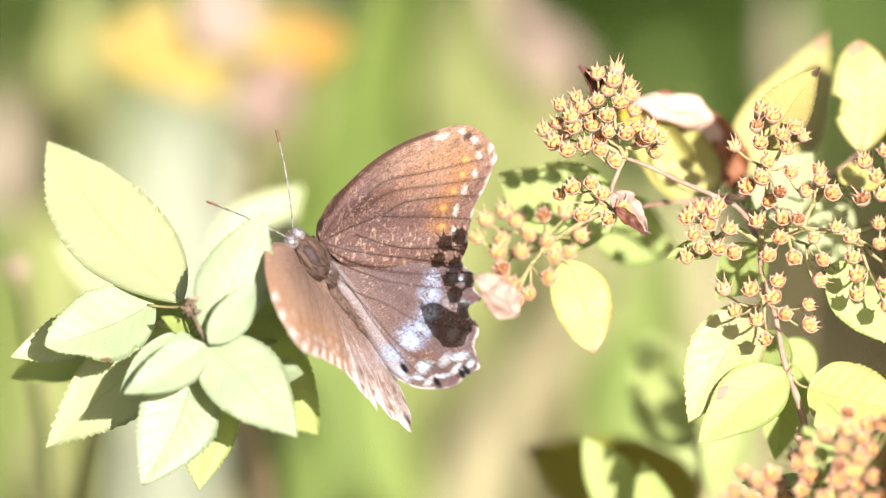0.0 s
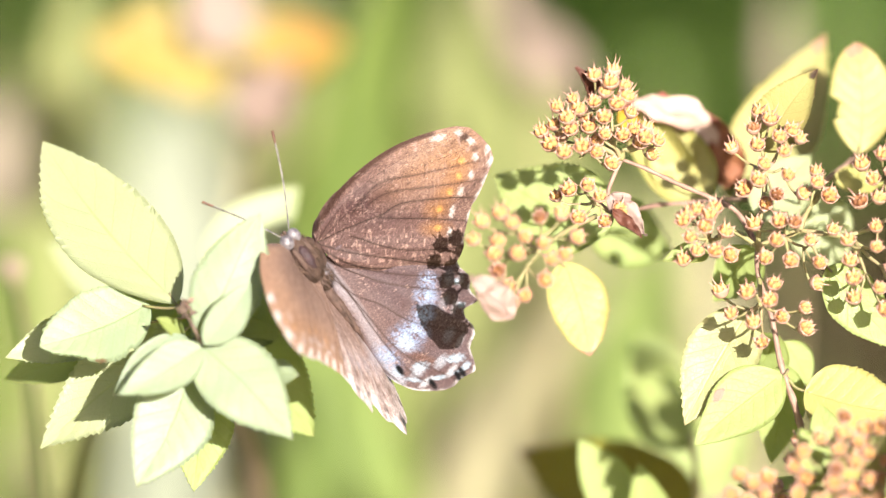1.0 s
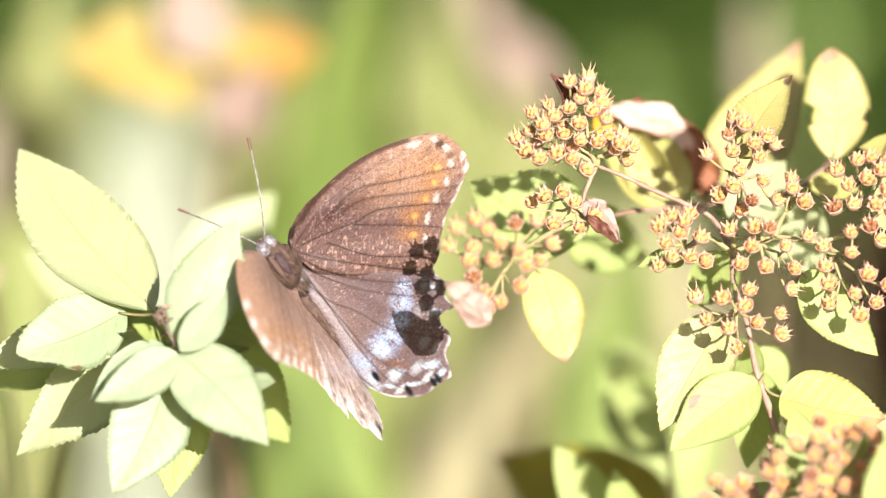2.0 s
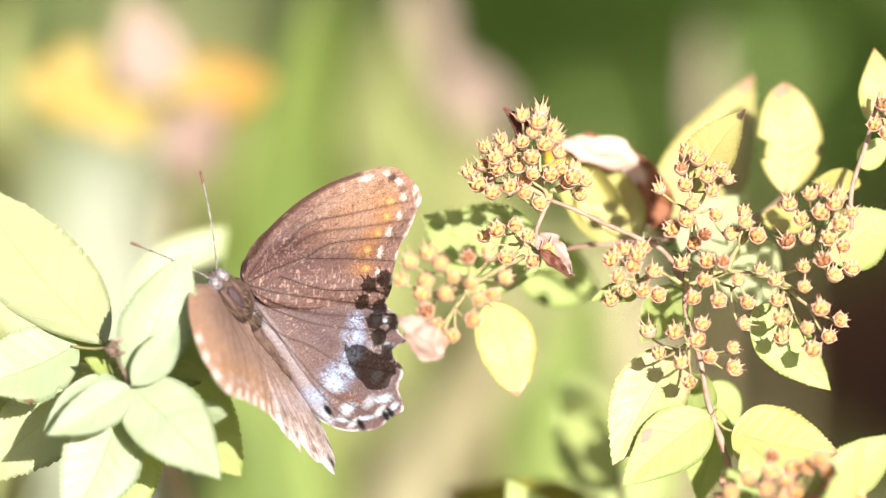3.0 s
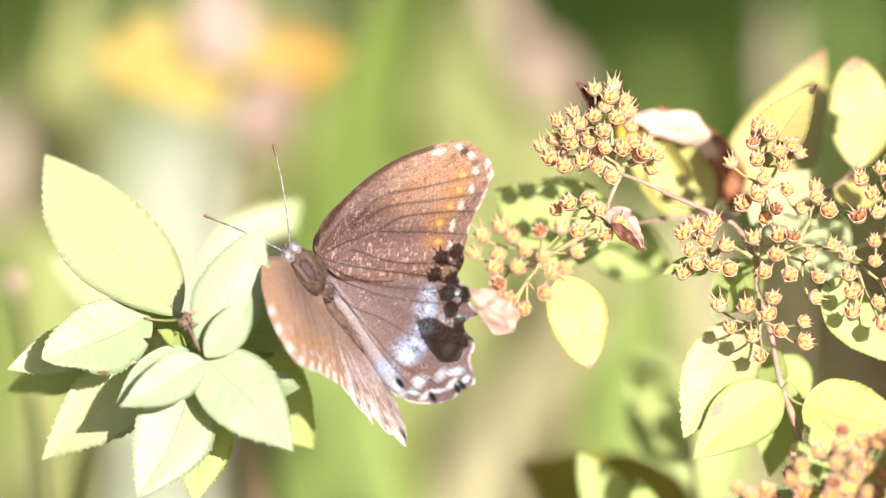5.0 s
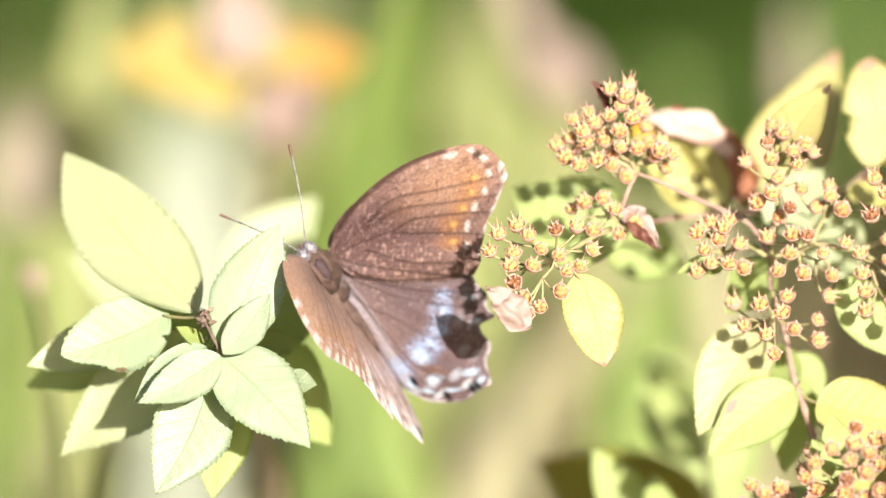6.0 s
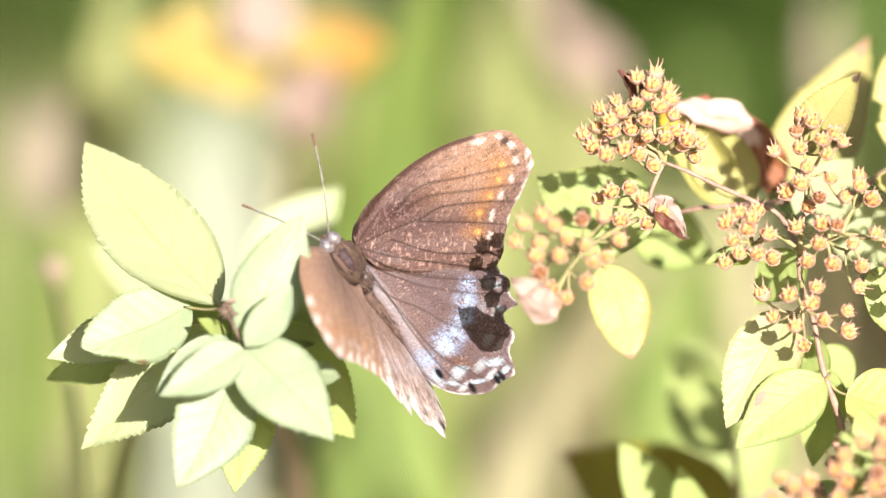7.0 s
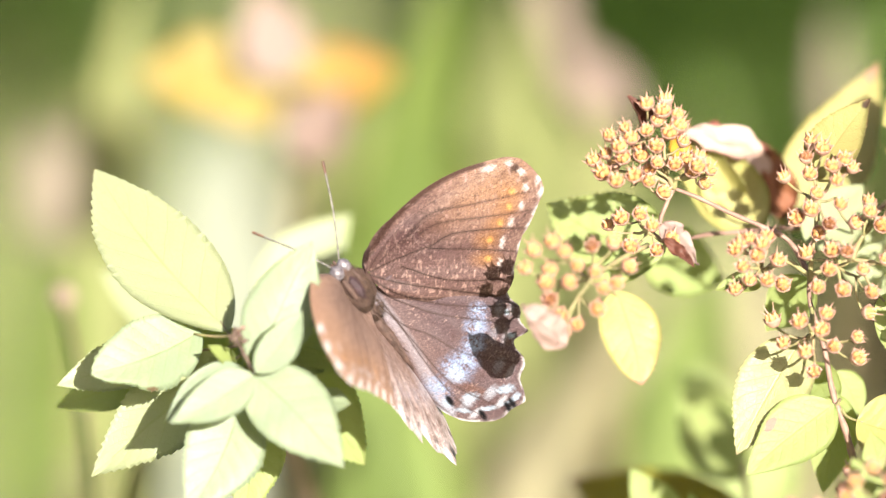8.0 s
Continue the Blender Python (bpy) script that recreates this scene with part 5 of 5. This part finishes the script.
# ---- the thicket behind ----
def build_yellow_branch():
    foot = at(420, 1000, 420)
    b = thing("spirea_branch", Vector((foot.x, foot.y + 0.1, 0)), "spirea branch with bright yellow and orange autumn leaves", "shrub branch", "spirea branches of the thicket")
    stem(b, [(415, 110, 430), (440, 220, 435), (420, 420, 445), (400, 640, 460), (420, 1000, 420)], 1.5, 3.2, STRAW)
    rooted(b, (420, 990, 420), 3.2, 6, (0.0, 0.1))
    leaf(b, (345, 100, 425), (165, 78, 420), 160, GOLD, (0, 0.4, 1), stalk=(418, 130, 430))
    leaf(b, (300, 60, 420), (230, 20, 420), 80, GOLD, (0, 0.4, 1), stalk=(418, 120, 430))
    leaf(b, (410, 125, 425), (280, 155, 420), 96, GOLD, (0, 0.4, 1), stalk=(420, 140, 430))
    leaf(b, (430, 110, 425), (620, 75, 420), 140, AMBERLEAF, (0, 0.4, 1), stalk=(415, 120, 430))
    leaf(b, (430, 90, 415), (520, 60, 415), 70, GOLD, (0, 0.4, 1), stalk=(415, 120, 430))
    leaf(b, (418, 96, 415), (368, -80, 415), 135, FADED, (0.1, 0.3, 1), stalk=(415, 120, 430))
    leaf(b, (432, 224, 418), (530, 110, 412), 120, FADED, (0, 0.3, 1), stalk=(438, 230, 435))


build_yellow_branch()


def strap(parent, points, width, material, face, name="blade"):
    """A broad channelled blade through places as at() takes them; width in the same units, tapering to the tip."""
    path = smooth_path([at(*p) for p in points], 8)
    wide = width * UNIT * ((path[0] - EYE).dot(AWAY) / REACH)
    verts, faces, up = [], [], turned(*face)
    for i, q in enumerate(path):
        way = (path[min(i + 1, len(path) - 1)] - path[max(i - 1, 0)]).normalized()
        side = way.cross(up).normalized()
        f = i / (len(path) - 1)
        h = wide / 2 * (1 - f ** 3) * (0.55 + 0.45 * min(1, f * 4)) + 0.0004
        for s in (-1, -0.5, 0, 0.5, 1):
            verts.append(q + side * h * s + up * h * 0.35 * abs(s))
        for s in (1, 0.5, 0, -0.5, -1):
            verts.append(q + side * h * s + up * (h * 0.35 * abs(s) - 0.0004))
    for i in range(len(path) - 1):
        for k in range(10):
            a, b = i * 10 + k, i * 10 + (k + 1) % 10
            faces.append((a, b, b + 10, a + 10))
    return part(name, mesh_of(name, verts, faces), material, parent)


def tuft(foot, label, blades, category="tall grass"):
    """A clump of tall blades that rise from one foot on the ground."""
    a = at(*foot)
    base = Vector((a.x, a.y, 0))
    b = thing("grass_tuft", base, label, category, "tall grass tufts")
    for points, width, material, face in blades:
        first = at(*points[0])
        ob = strap(b, points, width, material, face)
        part("culm", tube("culm", [base + Vector((0, 0, -0.02)), base.lerp(first, 0.6) + Vector((0, 0.01, 0)), first + (at(*points[1]) - first) * 0.05], 0.003, 0.0016, 7, 6), material, b)
    return b


tuft((650, 900, 700), "clump of broad fresh green blades", [
    ([(620, 900, 700), (620, 500, 700), (640, 200, 700), (720, -120, 700)], 210, DEEPBLADE, (0.2, 0.2, 1)),
    ([(560, 1000, 650), (600, 800, 650), (560, 640, 650), (520, 400, 650)], 160, BLADE, (0, 0.2, 1)),
    ([(700, 1000, 640), (690, 860, 640), (640, 700, 640), (660, 560, 640)], 130, BLADE, (0, 0.3, 1))])
tuft((60, 1000, 1000), "clump of broad fresh green blades", [
    ([(60, 1000, 1000), (20, 760, 1000), (40, 500, 1000), (60, 300, 1000)], 150, DEEPBLADE, (0.1, 0.2, 1)),
    ([(90, 1000, 1060), (110, 860, 1060), (30, 660, 1060), (-60, 560, 1060)], 120, DEEPBLADE, (0.1, 0.2, 1))])
tuft((280, 1000, 1080), "clump of silvery green broad blades", [
    ([(330, 1000, 1100), (320, 600, 1100), (310, 300, 1100), (300, 150, 1100)], 280, PALEBLADE, (0.2, 0.2, 1)),
    ([(260, 1000, 1080), (270, 900, 1080), (300, 840, 1080), (360, 760, 1080)], 220, PALEBLADE, (0.1, 0.4, 1))])
tuft((980, 1050, 520), "clump of straw-coloured dry blades", [
    ([(800, 1050, 800), (860, 820, 800), (960, 650, 800), (1100, 480, 800)], 100, STRAW, (0.1, 0.2, 1)),
    ([(1000, 1050, 920), (960, 700, 920), (950, 380, 920), (920, 120, 920)], 210, OLIVEBLADE, (0.1, 0.2, 1)),
    ([(760, 1050, 900), (900, 720, 900), (1060, 500, 900), (1150, 360, 900)], 130, DRYSTALK, (0.1, 0.2, 1))])
tuft((1120, 1050, 800), "clump of broad fresh green blades", [
    ([(1100, 1050, 800), (1110, 760, 800), (1130, 560, 800), (1180, 330, 800)], 150, BLADE, (0.1, 0.2, 1)),
    ([(1130, 1050, 850), (1060, 800, 850), (1040, 500, 850), (1000, 190, 850)], 140, OLIVEBLADE, (0.1, 0.2, 1))])
tuft((480, 1050, 900), "clump of pale yellow-green blades", [
    ([(470, 1050, 1150), (480, 500, 1150), (500, 200, 1150), (520, -90, 1150)], 150, OLIVEBLADE, (0.1, 0.2, 1)),
    ([(780, 1050, 900), (780, 600, 900), (800, 300, 900), (830, -90, 900)], 210, OLIVEBLADE, (0.1, 0.2, 1)),
    ([(150, 1050, 620), (140, 600, 620), (100, 300, 620), (150, -90, 620)], 150, OLIVEBLADE, (0.1, 0.2, 1))])
tuft((1370, 1050, 800), "clump of straw-coloured dry blades", [
    ([(1300, 1050, 800), (1290, 700, 800), (1250, 450, 800), (1200, 300, 800)], 90, STRAW, (0.1, 0.2, 1))])


def build_weed(foot, label, points, leaves):
    """A leafy weed behind the thicket: a thin stalk from the soil and a few broad leaves on it."""
    a = at(*foot)
    b = thing("meadow_weed", Vector((a.x, a.y, 0)), label, "weed", "weeds behind the thicket")
    stem(b, points, 0.8, 1.6, GREENSTEM)
    rooted(b, points[-1], 1.6, 2.5, (0.0, 0.0), GREENSTEM)
    for base, tip, width, material, face in leaves:
        leaf(b, base, tip, width, material, face, stalk=min(points, key=lambda p: math.hypot(p[0] - base[0], p[1] - base[1])))


build_weed((980, 1000, 760), "tall dry weed with faded pinkish leaves", [(960, 60, 760), (985, 300, 760), (990, 600, 760), (980, 1000, 760)], (
    ((1030, 150, 750), (885, 15, 750), 92, FADED, (0.1, 0.3, 1)),
    ((905, 20, 750), (860, -130, 750), 60, FADED, (0.1, 0.3, 1))))
build_weed((60, 1000, 780), "tall dry weed with faded pinkish leaves", [(60, 120, 780), (70, 400, 780), (60, 1000, 780)], (
    ((60, 300, 770), (150, 60, 770), 110, DRYLEAF, (0.1, 0.3, 1)),
    ((60, 400, 770), (-20, 180, 770), 160, DRYLEAF, (0.1, 0.3, 1))))
build_weed((1370, 1000, 780), "tall dry weed with faded pinkish leaves", [(1392, 150, 780), (1390, 500, 780), (1380, 1000, 780)], (
    ((1392, 200, 770), (1384, -40, 770), 48, DRYLEAF, (0.1, 0.3, 1)),))
build_weed((620, 1000, 1000), "green weed with broad sunlit leaves", [(640, 700, 1000), (650, 800, 1000), (640, 1000, 1000)], (
    ((640, 800, 990), (700, 600, 990), 150, BLADELEAF, (0.1, 0.3, 1)),
    ((640, 860, 990), (540, 700, 990), 130, BLADELEAF, (0.1, 0.3, 1)),
    ((650, 900, 990), (790, 800, 990), 120, BLADELEAF, (0.1, 0.3, 1))))
build_weed((60, 1000, 900), "green weed with broad sunlit leaves", [(40, 700, 900), (60, 820, 900), (70, 1000, 900)], (
    ((50, 800, 890), (-20, 640, 890), 120, DEEPBLADE, (0.1, 0.3, 1)),
    ((60, 860, 890), (130, 760, 890), 80, DRYLEAF, (0.1, 0.3, 1))))
build_weed((1180, 1000, 1500), "green weed with narrow sunlit leaves", [(1170, 180, 1500), (1180, 500, 1500), (1180, 1000, 1500)], (
    ((1160, 190, 1490), (1130, 80, 1490), 26, BLADELEAF, (0.1, 0.3, 1)),
    ((1180, 180, 1490), (1230, 100, 1490), 20, BLADELEAF, (0.1, 0.3, 1))))
build_weed((1500, 1000, 1500), "green weed with narrow sunlit leaves", [(1490, 60, 1500), (1500, 500, 1500), (1500, 1000, 1500)], (
    ((1480, 110, 1490), (1450, -40, 1490), 34, BLADELEAF, (0.1, 0.3, 1)),
    ((1500, 90, 1490), (1560, -30, 1490), 34, BLADELEAF, (0.1, 0.3, 1))))
build_weed((1200, 1000, 330), "yellow-green weed with broad sunlit leaves", [(1190, 700, 330), (1200, 800, 330), (1210, 1000, 330)], (
    ((1210, 820, 320), (1150, 590, 320), 140, LIME, (0.1, 0.3, 1)),
    ((1210, 860, 320), (1330, 740, 320), 110, LIME, (0.1, 0.3, 1))))


def build_bud_stalk():
    foot = at(90, 1000, 225)
    b = thing("dry_stalk", Vector((foot.x, foot.y, 0)), "thin brown dry stalk with a round bud", "dry stalk")
    stem(b, [(30, 470, 200), (45, 560, 205), (70, 720, 212), (90, 1000, 225)], 0.9, 1.3, DRYSTALK)
    rooted(b, (90, 995, 225), 1.3, 2.0, (0.0, 0.0), DRYSTALK)
    part("bud", ball_mesh("bud", 3.0, 4.0, 3.0, 10, 12, 0.15), DRYSTALK, b, "tan seed bud", lay(at(30, 475, 200), at(30, 475, 200) + RIGHT, UP))


build_bud_stalk()


def build_dark_shrub(name, centre, spread, count, seed, material, label):
    """A shrub of dark leaves: stems, and a crown of many small leaves with gaps."""
    rnd = random.Random(seed)
    base = Vector((centre.x, centre.y, 0))
    b = thing(name, base, label, "shrub", "low meadow shrubs")
    verts, faces = [], []
    lumps = [Vector((rnd.uniform(-0.7, 0.7), rnd.uniform(-0.7, 0.7), rnd.uniform(-0.7, 0.55))) for _ in range(11)]
    for k in range(9):
        a = k * 0.75
        end = Vector((centre.x + spread.x * 0.6 * math.cos(a), centre.y + spread.y * 0.6 * math.sin(a), centre.z + spread.z * rnd.uniform(-0.2, 0.6)))
        add_tube(verts, faces, [base + Vector((0.02 * math.cos(a), 0.02 * math.sin(a), -0.03)), base.lerp(end, 0.5) + Vector((0, 0, 0.02)), end], 0.006, 0.002, 7, 6)
    part("trunk", mesh_of("trunk", verts, faces), BARK, b)
    verts, faces = [], []
    for _ in range(count):
        lump = rnd.choice(lumps)
        n = lump + Vector((rnd.gauss(0, 1), rnd.gauss(0, 1), rnd.gauss(0, 1))).normalized() * rnd.random() ** 0.4 * 0.55
        p = Vector((centre.x + n.x * spread.x, centre.y + n.y * spread.y, centre.z + n.z * spread.z))
        if p.z < 0.03 or noise.noise(p * 7) < -0.28:
            continue
        way = (n + Vector((rnd.uniform(-1, 1), rnd.uniform(-1, 1), rnd.uniform(-0.6, 1)))).normalized()
        side = way.orthogonal().normalized() * rnd.uniform(0.006, 0.011)
        hang = way.cross(side) * 0.35
        long = rnd.uniform(0.025, 0.045)
        n0 = len(verts)
        verts += [p, p + way * long * 0.45 + side + hang, p + way * long, p + way * long * 0.45 - side + hang, p + way * long * 0.5]
        faces += [(n0, n0 + 4, n0 + 1), (n0 + 1, n0 + 4, n0 + 2), (n0 + 2, n0 + 4, n0 + 3), (n0 + 3, n0 + 4, n0)]
    part("crown", mesh_of("crown", verts, faces), material, b)


build_dark_shrub("shrub", at(1055, -20, 4150), Vector((0.120, 0.16, 0.150)), 16000, 21, DARKLEAF, "dense dark green evergreen shrub with gaps on the meadow")
build_dark_shrub("shrub", at(-90, -20, 4200), Vector((0.085, 0.12, 0.13)), 9000, 22, DARKLEAF, "dense dark green evergreen shrub with gaps on the meadow")
build_dark_shrub("shrub", at(1660, 80, 4000), Vector((0.070, 0.12, 0.09)), 8000, 24, DARKLEAF, "dense dark green evergreen shrub with gaps on the meadow")
build_dark_shrub("shrub", at(1540, 480, 3700), Vector((0.075, 0.12, 0.085)), 8000, 25, DARKLEAF, "dense dark green evergreen shrub with gaps on the meadow")
# This last shrub stands in for a shaded hollow; its darkness is colour.
build_dark_shrub("shrub", at(1765, 590, 3300), Vector((0.075, 0.12, 0.085)), 16000, 23, SHADELEAF, "low shrub of near-black brown leaves, standing in for shade")


# ---- what moves ----
def motions():
    """The butterfly shifts its footing a little, and lifts its wings for a moment."""
    steps = ((0.0, 0.0, 0.0), (4.7, 0.0, 0.0), (5.8, -0.4, -0.3), (6.0, -0.45, -0.34), (6.5, -0.1, -0.2), (7.0, -0.4, -0.3), (8.0, -0.35, -0.4))
    walk(butterfly, [(t, Matrix.Translation((RIGHT * x + UP * y) * MM) @ POISE) for t, x, y in steps])
    beat = ((0.0, 0), (4.7, 0), (5.2, 2), (5.8, 13), (6.0, 13), (6.3, 8), (6.6, 2), (7.0, 0), (8.0, 0))
    for (key, side), (ob, hinge, rest) in wings.items():
        if side == 1:
            flex, swing = (1.0, 0.26) if key == "fore" else (0.7, 0.0)
            walk(ob, [(t, wing_pose(hinge, side, rest + a * flex, SWEEP[key, side] + a * swing)) for t, a in beat])
        else:
            walk(ob, [(t, wing_pose(hinge, side, rest + a * 0.35, SWEEP[key, side])) for t, a in beat])


motions()
